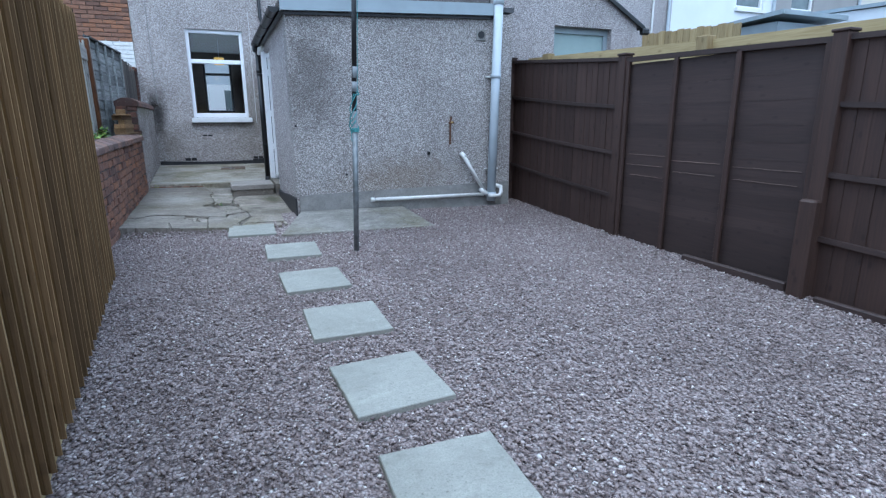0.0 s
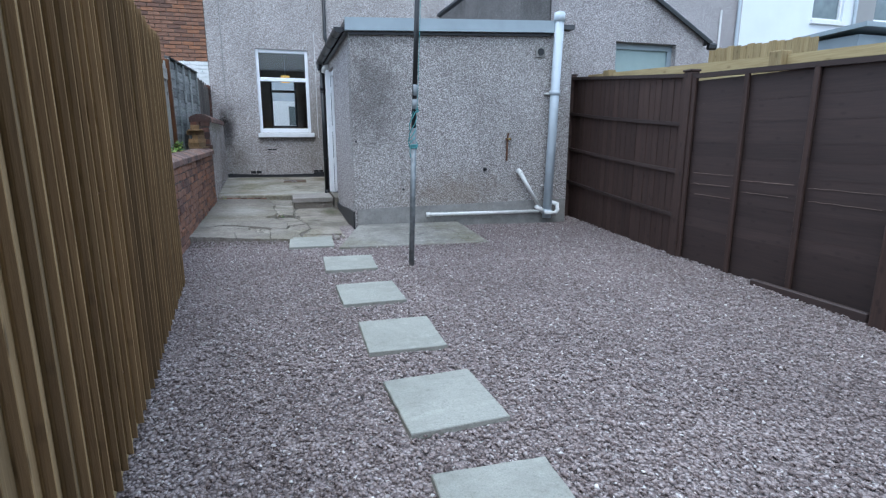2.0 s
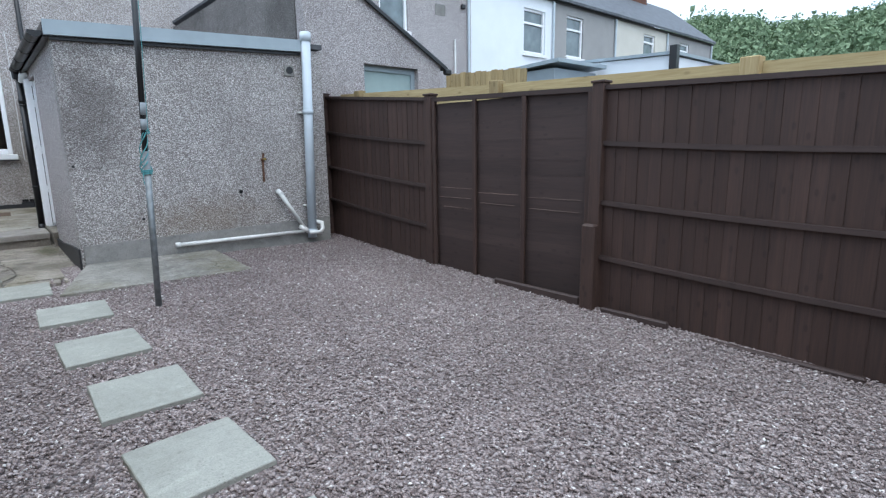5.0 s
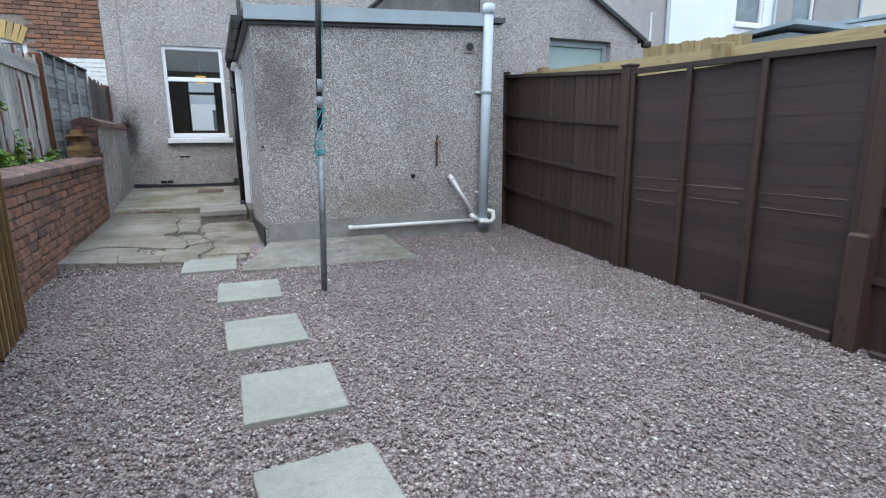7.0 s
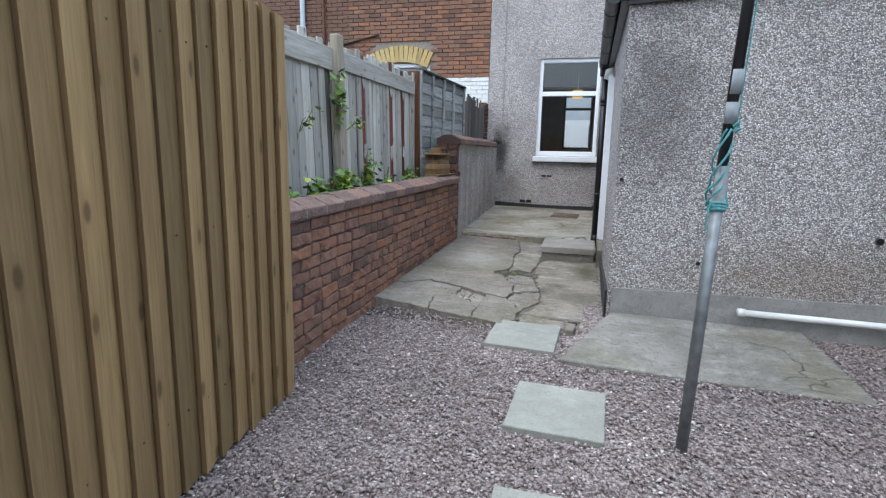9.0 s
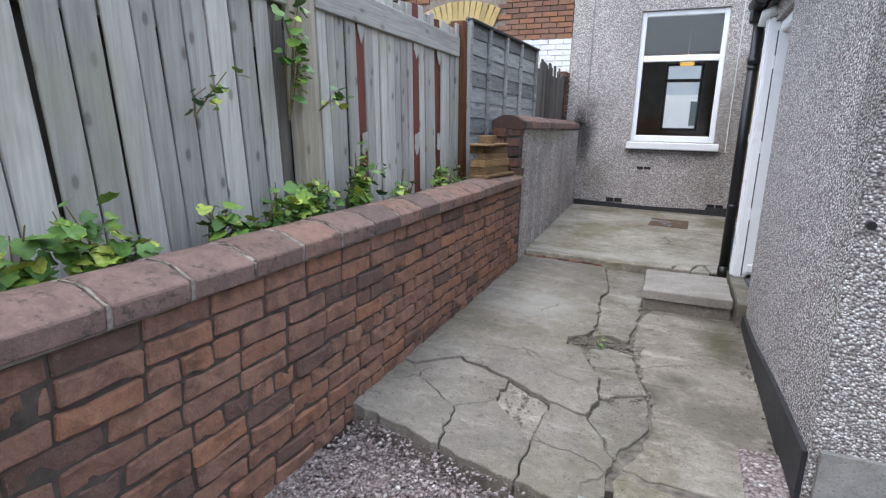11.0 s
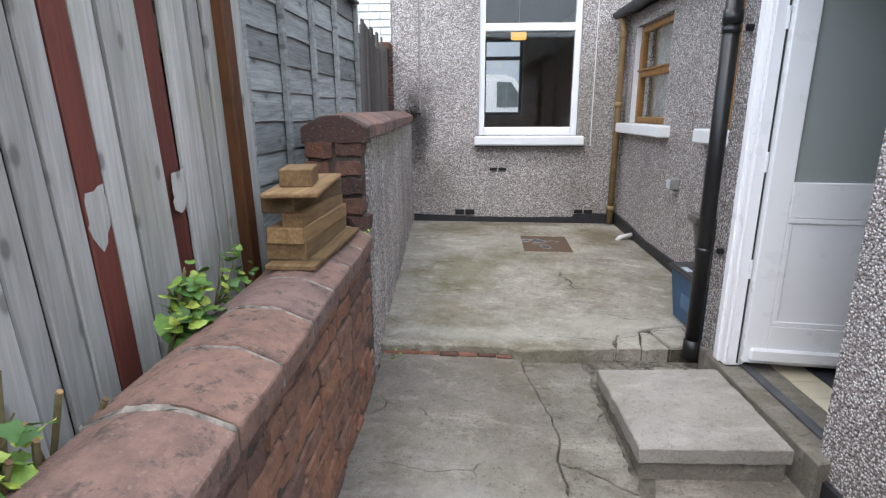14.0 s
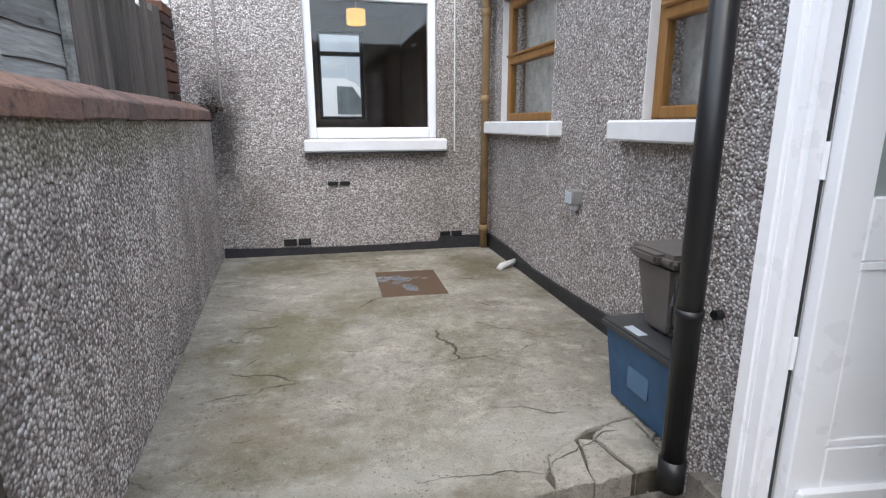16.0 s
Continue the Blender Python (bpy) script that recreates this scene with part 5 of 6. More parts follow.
bw = thing("wall_brick_garden", (-0.92, 6.4, 0), "old red brick garden wall with soot-stained faces", "wall", kind="structure")
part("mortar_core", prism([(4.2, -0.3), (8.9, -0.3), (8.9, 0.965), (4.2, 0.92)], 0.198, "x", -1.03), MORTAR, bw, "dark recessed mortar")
stretchers = [bevelled_brick("brick", 0.217, 0.1, 0.065, BRICK, k) for k in range(6)]
headers = [bevelled_brick("header_brick", 0.103, 0.1, 0.065, BRICK, k + 20) for k in range(4)]
random.seed(8)
for c in range(13):
    z = -0.08 + 0.0765 * c
    y = 4.25 - (0.11 if c % 2 else 0) + random.uniform(-0.02, 0.02)
    while y < 8.86:
        head_on = c in (3, 7) and random.random() < 0.7 or random.random() < 0.12
        l = 0.104 if head_on else 0.218
        if y + l > 8.9:
            break
        if y > 4.4 and z + 0.03 > ground_z(y) - 0.03:
            o = new("brick", random.choice(headers) if head_on else random.choice(stretchers))
            o.parent = bw
            o.location = (-0.87 + random.uniform(-0.007, 0.006) + 0.92, y + l / 2 - 6.4, z + wall_rise(y) + random.uniform(-0.003, 0.003))
            o.rotation_euler = (radians(random.uniform(-0.9, 0.9)), radians(random.uniform(-1, 1)), radians(random.uniform(-0.9, 0.9)))
        y += l + 0.011 + random.uniform(-0.002, 0.004)


def coping_mesh(x0, x1, z0, h, l):
    w = x1 - x0
    prof = [(0, 0), (w, 0), (w, h * 0.56), (w * 0.97, h * 0.62), (w * 0.7, h * 0.96), (w * 0.6, h), (w * 0.4, h), (w * 0.3, h * 0.96), (w * 0.03, h * 0.62), (0, h * 0.56)]
    bm = prism([(x0 + a, z0 + b) for a, b in prof], l, "y", -l / 2)
    bmesh.ops.bevel(bm, geom=[e for e in bm.edges], offset=0.004, segments=1, affect="EDGES")
    return bm


cop = mesh_of("coping_brick", coping_mesh(-0.145, 0.145, 0, 0.1, 0.229), COPING)
y = 4.45
while y < 8.85:
    o = new("coping_brick", cop)
    o.parent = bw
    o.location = (-0.93 + 0.92 + random.uniform(-0.003, 0.003), y - 6.4, 0.888 + wall_rise(y) + random.uniform(-0.003, 0.003))
    o.rotation_euler = (radians(random.uniform(-0.6, 0.6)), radians(random.uniform(-0.8, 0.8)), radians(random.uniform(-0.5, 0.5)))
    y += 0.2445
part("coping_mortar", prism([(4.4, 0.92), (8.9, 0.965), (8.9, 1.03), (4.4, 0.99)], 0.24, "x", -1.05), PALE_MORTAR, bw, "pale mortar between the coping bricks")
joints = []
for k in range(4):
    rng = random.Random(70 + k)
    bm = coping_mesh(-0.1455, 0.1455, 0, 0.1005, 0.014)
    for v in bm.verts:
        v.co += Vector((rng.uniform(-0.005, 0.002), rng.uniform(-0.006, 0.006), rng.uniform(-0.005, 0.002)))
    joints.append(mesh_of("mortar_joint", bm, JOINT_MORTAR))
y = 4.45 + 0.2445 / 2
while y < 8.8:
    o = new("mortar_joint", random.choice(joints))
    o.parent = bw
    o.location = (-0.93 + 0.92, y - 6.4, 0.888 + wall_rise(y))
    y += 0.2445
# end of the rendered wall
pier = thing("wall_pier", (-0.95, 8.84, 0), "old red brick end of the rendered garden wall", "wall", kind="structure")
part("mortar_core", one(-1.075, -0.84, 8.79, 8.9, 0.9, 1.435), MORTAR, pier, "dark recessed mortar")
PIER_BRICK = brick_mat("sooty_pier_brick", (0.15, 0.072, 0.052), (0.075, 0.042, 0.035), 0.8)
PIER_RED = brick_mat("dull_pier_brick", (0.2, 0.095, 0.062), (0.11, 0.06, 0.045), 0.7)
for c, row in enumerate((((-0.89, 0.11, 1), (-1.02, 0.12, 0)), ((-0.875, 0.13, 1), (-1.01, 0.11, 0)), ((-0.955, 0.235, 1),), ((-0.885, 0.105, 0), (-1.0, 0.1, 0)), ((-0.9, 0.12, 0), (-1.035, 0.11, 1)), ((-0.89, 0.12, 0), (-1.02, 0.12, 0)))):
    z = 0.985 + c * 0.085
    for x, l, red in row:
        o = new("brick", bevelled_brick("brick", l, 0.1, 0.07, PIER_RED if red else PIER_BRICK, 60 + c * 3 + int(-x * 10)))
        o.parent = pier
        o.location = (x + 0.95, -0.012 + random.uniform(-0.012, 0.01), z + random.uniform(-0.004, 0.004))
        o.rotation_euler = (0, radians(random.uniform(-2.5, 2.5)), radians(90 + random.uniform(-4, 4)))
pc = mesh_of("coping_brick", coping_mesh(-0.14, 0.14, 0, 0.115, 0.225), COPING)
pe = mesh_of("end_coping", coping_mesh(-0.145, 0.145, 0, 0.12, 0.1), PIER_BRICK)
o = new("end_coping", pe)
o.parent = pier
o.location = (0, -0.02, 1.435)
y = 9.0
while y < 12.25:
    o = new("coping_brick", pc)
    o.parent = pier
    x = -0.955 - 0.033 * (y - 8.9)
    o.location = (x + 0.95, y - 8.84, 1.443 + 0.006 * (y - 9) + random.uniform(-0.004, 0.004))
    o.rotation_euler = (radians(random.uniform(-0.8, 0.8)), radians(random.uniform(-1, 1)), radians(1.9))
    y += 0.232
part("coping_bed", prism([(-1.06, 8.86), (-0.85, 8.86), (-0.965, 12.3), (-1.14, 12.3)], 0.075, "z", 1.425), MORTAR, pier, "dark mortar bed")

# ---- timber offcuts ----
random.seed(21)
for i, (x, y0, y1, z, w, h, a) in enumerate(((-0.94, 8.14, 8.73, 1.005, 0.17, 0.02, -3), (-0.975, 8.2, 8.73, 1.025, 0.14, 0.062, -2), (-0.965, 8.19, 8.7, 1.087, 0.125, 0.056, -4), (-0.945, 8.2, 8.69, 1.143, 0.07, 0.055, -3), (-0.975, 8.2, 8.66, 1.198, 0.115, 0.066, -7), (-0.965, 8.14, 8.69, 1.264, 0.18, 0.016, 5), (-0.975, 8.28, 8.47, 1.28, 0.11, 0.062, 9))):
    o = solid("timber_offcut", one(-w / 2, w / 2, -(y1 - y0) / 2, (y1 - y0) / 2, 0, h, 0.004), CUT_WOOD, "sawn timber offcut stacked on the brick wall", "timber", kind="thing", group="stack of timber offcuts")
    o.matrix_world = pose(x + 0.012, (y0 + y1) / 2 - 0.08, 1.068 + 0.92 * (z - 1.005), 0, 0, a)

# ---- grey fence ----
GX = -1.28
gf = thing("grey_board_fence", (GX, 6.5, 0), "weathered grey board fence with a few red-brown painted boards", "fence")


def leant(bm, y, z=1.35, a=3.2):
    bmesh.ops.transform(bm, verts=bm.verts, matrix=Matrix.Translation((0, y, z)) @ Matrix.Rotation(radians(a), 4, "X") @ Matrix.Translation((0, -y, -z)))
    return bm


random.seed(14)
y, i = 4.45, 0
reds = (6.98, 7.66, 8.02)
while y < 8.36:
    w = random.choice((0.094, 0.1, 0.12, 0.11)) if y < 6.4 else random.uniform(0.075, 0.098)
    if 6.2 < y < 6.34:
        y = 6.36
    red = any(y <= r < y + w for r in reds)
    z1 = 2.17 + random.uniform(-0.03, 0.03) + (0.03 if y > 6.5 else 0)
    bm = one(-0.009, 0.009, -w / 2 + 0.0005, w / 2 - 0.0005, 0.3, z1, 0.004)
    for v in bm.verts:
        if v.co.z > 2:
            v.co.y *= 0.88
    bmesh.ops.transform(bm, verts=bm.verts, matrix=Matrix.Translation((0, 0, 1.35)) @ pose(GX + random.uniform(-0.009, 0.009), y + w / 2, 0, random.uniform(-0.12, 0.12) + 3.2 + 1.2 * max(0.0, min(1.0, (6.7 - y) * 1.5)), random.uniform(-0.4, 0.4), random.uniform(-2, 2)) @ Matrix.Translation((0, 0, -1.35)))
    part("board", bm, RED_WOOD if red else GREY_WOOD, gf, "red-brown painted board" if red else "")
    if red:
        part("paint_loss", leant(prism(rough_line([(y + 0.01, 1.28), (y + w * 0.4, 1.22 + 0.02 * (i % 3)), (y + w - 0.012, 1.3), (y + w - 0.008, 1.4), (y + 0.012, 1.39)], 0.02, 0.02), 0.003, "x", GX + 0.016), y + w / 2), GREY_WOOD, gf, "bare patch in the red paint")
        part("paint_loss", leant(prism(rough_line([(y + 0.01, 1.95), (y + w * 0.5, 1.88), (y + w - 0.012, 1.92), (y + w - 0.01, 2.0), (y + 0.012, 2.01)], 0.02, 0.02), 0.003, "x", GX + 0.016), y + w / 2), GREY_WOOD, gf, "bare patch in the red paint")
    y += w + 0.002 + (0.008 if random.random() < 0.08 else 0)
    i += 1
part("top_board", one(GX + 0.012, GX + 0.035, 6.52, 8.36, 1.98, 2.13, 0.005), GREY_WOOD_Y, gf)
part("top_board", one(GX + 0.012, GX + 0.035, 4.4, 6.38, 1.95, 2.12, 0.005), GREY_WOOD_Y, gf)
# dark sheet added behind the boards to stop sky showing through gaps
part("backing", one(GX - 0.075, GX - 0.062, 4.4, 8.4, 0.3, 2.05), OLD_WOOD, gf, "added dark sheet that keeps the fence gaps dark")
part("back_rail", one(GX - 0.06, GX - 0.012, 4.4, 8.4, 0.9, 1.0), GREY_WOOD_Y, gf)
part("back_rail", one(GX - 0.06, GX - 0.012, 4.4, 8.4, 1.75, 1.85), GREY_WOOD_Y, gf)
LEAN = Matrix.Translation((GX, 6.4, 1.35)) @ Matrix.Rotation(radians(3.2), 4, "X")
part("post", one(0.014, 0.085, -0.055, 0.05, -1.1, 0.88, 0.008, LEAN), POST_WOOD, gf, "thick brown-grey leaning post")
part("post_board", one(0.012, 0.05, 0.055, 0.125, -1.1, 0.8, 0.005, LEAN), POST_WOOD, gf, "brown-grey board fixed beside the post")
part("strut", one(-0.035, -0.011, -0.17, -0.04, -1.1, 0.7, 0.005, LEAN), OLD_WOOD, gf, "dark strut beside the post")
rp = solid("rust_brown_post", leant(one(GX - 0.06, GX + 0.06, 8.42, 8.5, 0.2, 2.26, 0.006), 8.46), RUST_WOOD, "orange-brown stained fence post", "fence post", kind="thing")
tagged(solid("grey_post", leant(one(GX - 0.05, GX + 0.05, 8.51, 8.6, 0.2, 2.26, 0.006), 8.55), GREY_WOOD, "weathered grey fence post beside the brown one", "fence post", kind="thing"))
lp = thing("lap_fence_panel", (-1.23, 9.5, 0), "weathered silver-green overlap fence panel", "fence panel")
M_LP = pose(-1.28, 8.62, 0, 0, 0, -3.6)
for k in range(13):
    z = 0.6 + 0.132 * k
    bm = one(-0.012, 0.004, 0, 1.84, 0, 0.15, 0, pose(0, 0, z, 0, -5, 0))
    bmesh.ops.subdivide_edges(bm, edges=[e for e in bm.edges if abs(e.verts[0].co.y - e.verts[1].co.y) > 1], cuts=11)
    for v in bm.verts:
        v.co.z += 0.014 * noise.noise((v.co.y * 2.3, k * 1.7, 0))
    bmesh.ops.transform(bm, verts=bm.verts, matrix=M_LP)
    part("lap_board", bm, LAP_WOOD, lp)
for yy in (0.0, 0.42, 0.85, 1.28, 1.79):
    part("batten", one(0.004, 0.032, yy, yy + 0.036, 0.55, 2.3, 0.003, M_LP), LAP_WOOD, lp)
part("cap_rail", one(-0.03, 0.04, 0, 1.84, 2.3, 2.32, 0.003, M_LP), BLACK, lp, "dark capping strip")
of = thing("old_board_fence", (-1.15, 11.3, 0), "blackened old board fence running to the house", "fence")
y = 10.5
while y < 12.0:
    w = random.uniform(0.07, 0.11)
    part("board", one(-1.165 + random.uniform(-0.01, 0.01), -1.148, y, y + w - 0.006, 0.3, 2.2 + random.uniform(-0.1, 0.05), 0.003), OLD_WOOD, of)
    y += w
part("rail", one(-1.2, -1.166, 10.5, 12.0, 1.7, 1.8), OLD_WOOD, of)
op = thing("wall_end_pier", (-1.17, 12.15, 0), "dark red brick pier against the house corner", "wall", kind="structure")
for k in range(30):
    part("brick", one(-1.26, -1.13, 12.02, 12.295, 0.0 + 0.075 * k, 0.066 + 0.075 * k, 0.004), PIER_BRICK, op)
solid("soil_bed", one(-1.3, -1.03, 4.3, 8.9, -0.2, 0.84), EARTH, "dark soil bed behind the brick wall", "soil")

# ---- climbing plants ----
lm = Mat("bramble_leaf", 0.5, 0, 0.4)
lm.colour(lm.mix(lm.ramp(lm.noise(60, 2), (0.4, 0.0), (0.6, 0.35)), lm.ramp(lm.island(), (0.0, (0.05, 0.12, 0.025)), (0.4, (0.11, 0.22, 0.035)), (0.7, (0.26, 0.38, 0.055)), (1.0, (0.52, 0.55, 0.1))), (0.05, 0.1, 0.02)))
lm.b.inputs["Subsurface Weight"].default_value = 0.0
LEAF_M = lm.m
STEM = plain("plant_stem", (0.16, 0.13, 0.06), 0.8, vary=0.3, scale=40)


def leaf_into(bm, at, size, yaw, pitch, roll):
    m = Matrix.Translation(at) @ Euler((pitch, roll, yaw)).to_matrix().to_4x4()
    out = [(0, -0.05), (0.3, -0.14), (0.5, 0.12), (0.42, 0.3), (0.5, 0.48), (0.3, 0.66), (0.2, 0.82), (0, 1.05)]
    mid = [bm.verts.new(m @ Vector((0, t * size, 0.03 * size * math.sin(t * 3)))) for t in (-0.05, 0.25, 0.6, 1.05)]
    for sgn in (1, -1):
        side = [bm.verts.new(m @ Vector((sgn * u * size, v * size, size * (0.16 * u - 0.18 * v * v)))) for u, v in out[1:7]]
        for q in ((mid[0], side[0], side[1], mid[1]), (mid[1], side[1], side[2], side[3]), (mid[1], side[3], mid[2]), (mid[2], side[3], side[4], side[5]), (mid[2], side[5], mid[3])):
            bm.faces.new(q if sgn > 0 else tuple(reversed(q)))


def plant(at, height, spread, leaves, size, seed, label, lean=0.0):
    rng = random.Random(seed)
    p = thing("weed" if size < 0.03 else "bramble_plant", at, label, "plant", "weeds in the paving" if size < 0.03 else "plants growing along the grey fence")
    lb = bmesh.new()
    for s in range(max(2, leaves // 7)):
        a = rng.uniform(0, 6.28)
        end = Vector((at[0] + abs(rng.gauss(0, spread * 0.35)) * 0.7 + 0.03, at[1] + rng.gauss(0, spread * 0.6) + lean, at[2] + height * rng.uniform(0.45, 1.0)))
        mid = Vector(at).lerp(end, 0.5) + Vector((0.02, rng.uniform(-0.04, 0.04), height * 0.12))
        curve = [Vector(at), Vector(at).lerp(mid, 0.6), mid, mid.lerp(end, 0.6), end]
        part("stem", tube(curve, [0.004, 0.0035, 0.003, 0.0025, 0.002], n=5), STEM, p)
        for k in range(9):
            f = rng.uniform(0.2, 1.0) * 3.999
            b = curve[int(f)].lerp(curve[int(f) + 1], f % 1)
            b = b + Vector((rng.uniform(-0.01, 0.05), rng.gauss(0, 0.03), rng.gauss(0, 0.02)))
            b.x = max(b.x, GX + 0.03)
            leaf_into(lb, b, size * rng.uniform(0.3, 0.95), rng.uniform(-2.8, -0.3), rng.uniform(-0.9, 0.5), rng.uniform(-0.7, 0.7))
    part("leaves", lb, LEAF_M, p, smooth=True)


PL = "leafy green bramble growing over the brick wall"
for i, (y, z, h, s, n, size) in enumerate(((4.75, 0.85, 0.22, 0.16, 54, 0.07), (5.05, 0.85, 0.3, 0.15, 54, 0.08), (5.4, 0.85, 0.2, 0.14, 45, 0.075), (5.72, 0.85, 0.24, 0.12, 54, 0.075), (6.05, 0.85, 0.26, 0.12, 63, 0.075), (6.35, 0.86, 0.28, 0.1, 54, 0.065), (6.72, 0.86, 0.42, 0.09, 63, 0.065), (7.12, 0.86, 0.2, 0.1, 36, 0.04), (7.75, 0.88, 0.22, 0.08, 45, 0.05))):
    plant((GX + 0.1, y, z + 0.06), h, s, n, size, i, PL)
plant((GX + 0.05, 6.28, 1.45), 0.6, 0.08, 36, 0.075, 31, "bramble leaves pushing between the grey fence boards")
plant((GX + 0.05, 5.75, 1.45), 0.18, 0.14, 18, 0.05, 32, "thin bramble shoot on the grey fence", 0.06)
plant((GX + 0.075, 6.47, 1.5), 0.12, 0.12, 18, 0.05, 33, "thin bramble shoot on the grey fence", 0.1)
plant((GX + 0.14, 5.25, 0.91), 0.3, 0.1, 45, 0.07, 35, PL)
plant((GX + 0.16, 5.95, 0.92), 0.3, 0.1, 45, 0.06, 36, PL)
plant((GX + 0.12, 6.6, 0.93), 0.3, 0.1, 63, 0.07, 37, PL)
plant((GX + 0.14, 6.15, 0.92), 0.24, 0.12, 63, 0.075, 39, PL)
plant((GX + 0.12, 7.68, 0.93), 0.26, 0.1, 63, 0.06, 40, PL)
plant((GX + 0.14, 7.05, 0.91), 0.2, 0.1, 45, 0.05, 45, PL)
plant((GX + 0.1, 8.0, 0.95), 0.2, 0.08, 36, 0.04, 38, PL)
plant((GX + 0.06, 4.95, 1.45), 0.5, 0.12, 45, 0.07, 34, "bramble leaves pushing between the grey fence boards")
plant((-0.88, 8.76, 1.0), 0.03, 0.02, 14, 0.02, 41, "small green weed in the pier joint")
plant((0.06, 7.36, 0.18), 0.05, 0.03, 14, 0.022, 42, "small green weed growing in a concrete crack")
plant((0.9, 8.05, 0.16), 0.04, 0.06, 21, 0.02, 43, "low green weeds at the foot of the outhouse")
plant((-0.8, 9.1, 0.24), 0.05, 0.03, 14, 0.02, 44, "small green weed below the garden wall")
random.seed(2)
cs = thing("cut_stems", (-1.12, 7.15, 0.86), "bundle of pruned dry plant stems behind the brick wall", "plant")
for k in range(9):
    a = (-1.13 + random.uniform(-0.03, 0.03), 7.05 + 0.03 * k, 0.88)
    b = (a[0] + random.uniform(0.0, 0.08), a[1] + random.uniform(-0.08, 0.05), 0.9 + random.uniform(0.12, 0.28))
    st = part("stem", tube([a, b], 0.006, n=6), STEM, cs)
    part("cut_end", tube([b, (b[0] + 0.002, b[1], b[2] + 0.003)], 0.0062, n=6), CUT_WOOD, cs, "pale cut end")
moss = thing("gutter_weed", (-0.93, 12.2, 1.5), "dark dry moss clump where the wall meets the house", "plant")
lb = bmesh.new()
for k in range(160):
    leaf_into(lb, (-0.93 + random.gauss(0, 0.05), 12.25 + random.gauss(0, 0.02), 1.52 + abs(random.gauss(0, 0.04))), 0.02, random.uniform(0, 6), random.uniform(-1, 1), random.uniform(-1, 1))
tagged(part("tufts", lb, plain("dry_dark_moss", (0.045, 0.035, 0.03), 0.95, vary=0.4, scale=60), moss), kind="stuff")

# ---- neighbouring extension ----
ex = thing("neighbour_extension", (5, 6.7, 0), "pebbledashed neighbouring extension with a sloping roof", "building")
ridge = lambda x: 2.54 + 0.545 * (6.18 - x)
for x0, x1, z0, z1 in ((3.73, 4.63, -0.3, None), (4.63, 5.62, 2.5, None), (5.62, 6.08, -0.3, None), (4.63, 5.62, -0.3, 1.85)):
    part("gable_wall", prism([(x0, z0), (x1, z0), (x1, z1 or ridge(x1) - 0.01), (x0, z1 or ridge(x0) - 0.01)], 0.2, "y", 6.7), RENDER, ex)
part("roof", prism([(3.72, ridge(3.72)), (6.2, ridge(6.2)), (6.2, ridge(6.2) + 0.045), (3.72, ridge(3.72) + 0.045)], 5.6, "y", 6.66), SLATE, ex)
part("verge", prism([(3.72, ridge(3.72) - 0.03), (6.22, ridge(6.22) - 0.03), (6.22, ridge(6.22) + 0.015), (3.72, ridge(3.72) + 0.015)], 0.03, "y", 6.64), BLACK, ex, "dark verge board")
part("gutter_end", one(6.14, 6.27, 6.62, 6.72, 2.45, 2.54, 0.02), BLACK, ex, "black gutter end")
wn_ = part("window", one(4.63, 5.62, 6.82, 6.85, 1.85, 2.5), plain("pale_drawn_blind", (0.3, 0.38, 0.37), 0.5, vary=0.06), ex, "pale blind behind the glass")
for b in ((4.63, 4.7, 1.85, 2.5), (5.55, 5.62, 1.85, 2.5), (4.7, 5.55, 2.42, 2.5)):
    part("window_frame", one(b[0], b[1], 6.79, 6.82, b[2], b[3]), FASCIA, wn_)
part("side_wall", one(6.02, 6.08, 6.9, 12.3, -0.3, 2.5), RENDER, ex)

# ---- terrace houses ----
GLASS_FAR = plain("dark_far_glass", (0.12, 0.15, 0.16), 0.12, vary=0.3, scale=2, spec=0.8)


def row_house(x0, x1, mat, wins, label):
    h = thing("terraced_house", ((x0 + x1) / 2, 12.3, 0), label, "house", "row of terraced houses")
    xs, zs = sorted({x0, x1, *[a for w in wins for a in w[:2]]}), sorted({-0.3, 6.38, *[a for w in wins for a in w[2:4]]})
    holes = [(i, k) for i in range(len(xs) - 1) for k in range(len(zs) - 1) for w in wins if w[0] <= xs[i] < w[1] and w[2] <= zs[k] < w[3]]
    part("wall", wall_y(12.302, 12.55, xs, zs, holes), mat, h)
    for a, b, c, e in wins:
        wnd = part("window", one(a, b, 12.42, 12.44, c, e), GLASS_FAR, h, "dark reflecting glass")
        for q in ((a, a + 0.07, c, e), (b - 0.07, b, c, e), (a + 0.07, b - 0.07, c, c + 0.08), (a + 0.07, b - 0.07, e - 0.07, e), (a + 0.07, b - 0.07, c + (e - c) * 0.66, c + (e - c) * 0.66 + 0.07)):
            part("window_frame", one(q[0], q[1], 12.36, 12.42, q[2], q[3]), WHITE, wnd)
        part("sill", one(a - 0.06, b + 0.06, 12.22, 12.36, c - 0.1, c), WHITE_PAINT, wnd)
    part("gutter", one(x0, x1, 12.18, 12.3, 6.3, 6.38, 0.02), BLACK, h)
    part("downpipe", tube([(x1 - 0.15, 12.24, 3), (x1 - 0.15, 12.24, 6.3)], 0.045, n=8), GREY_PIPE, h)
    return h


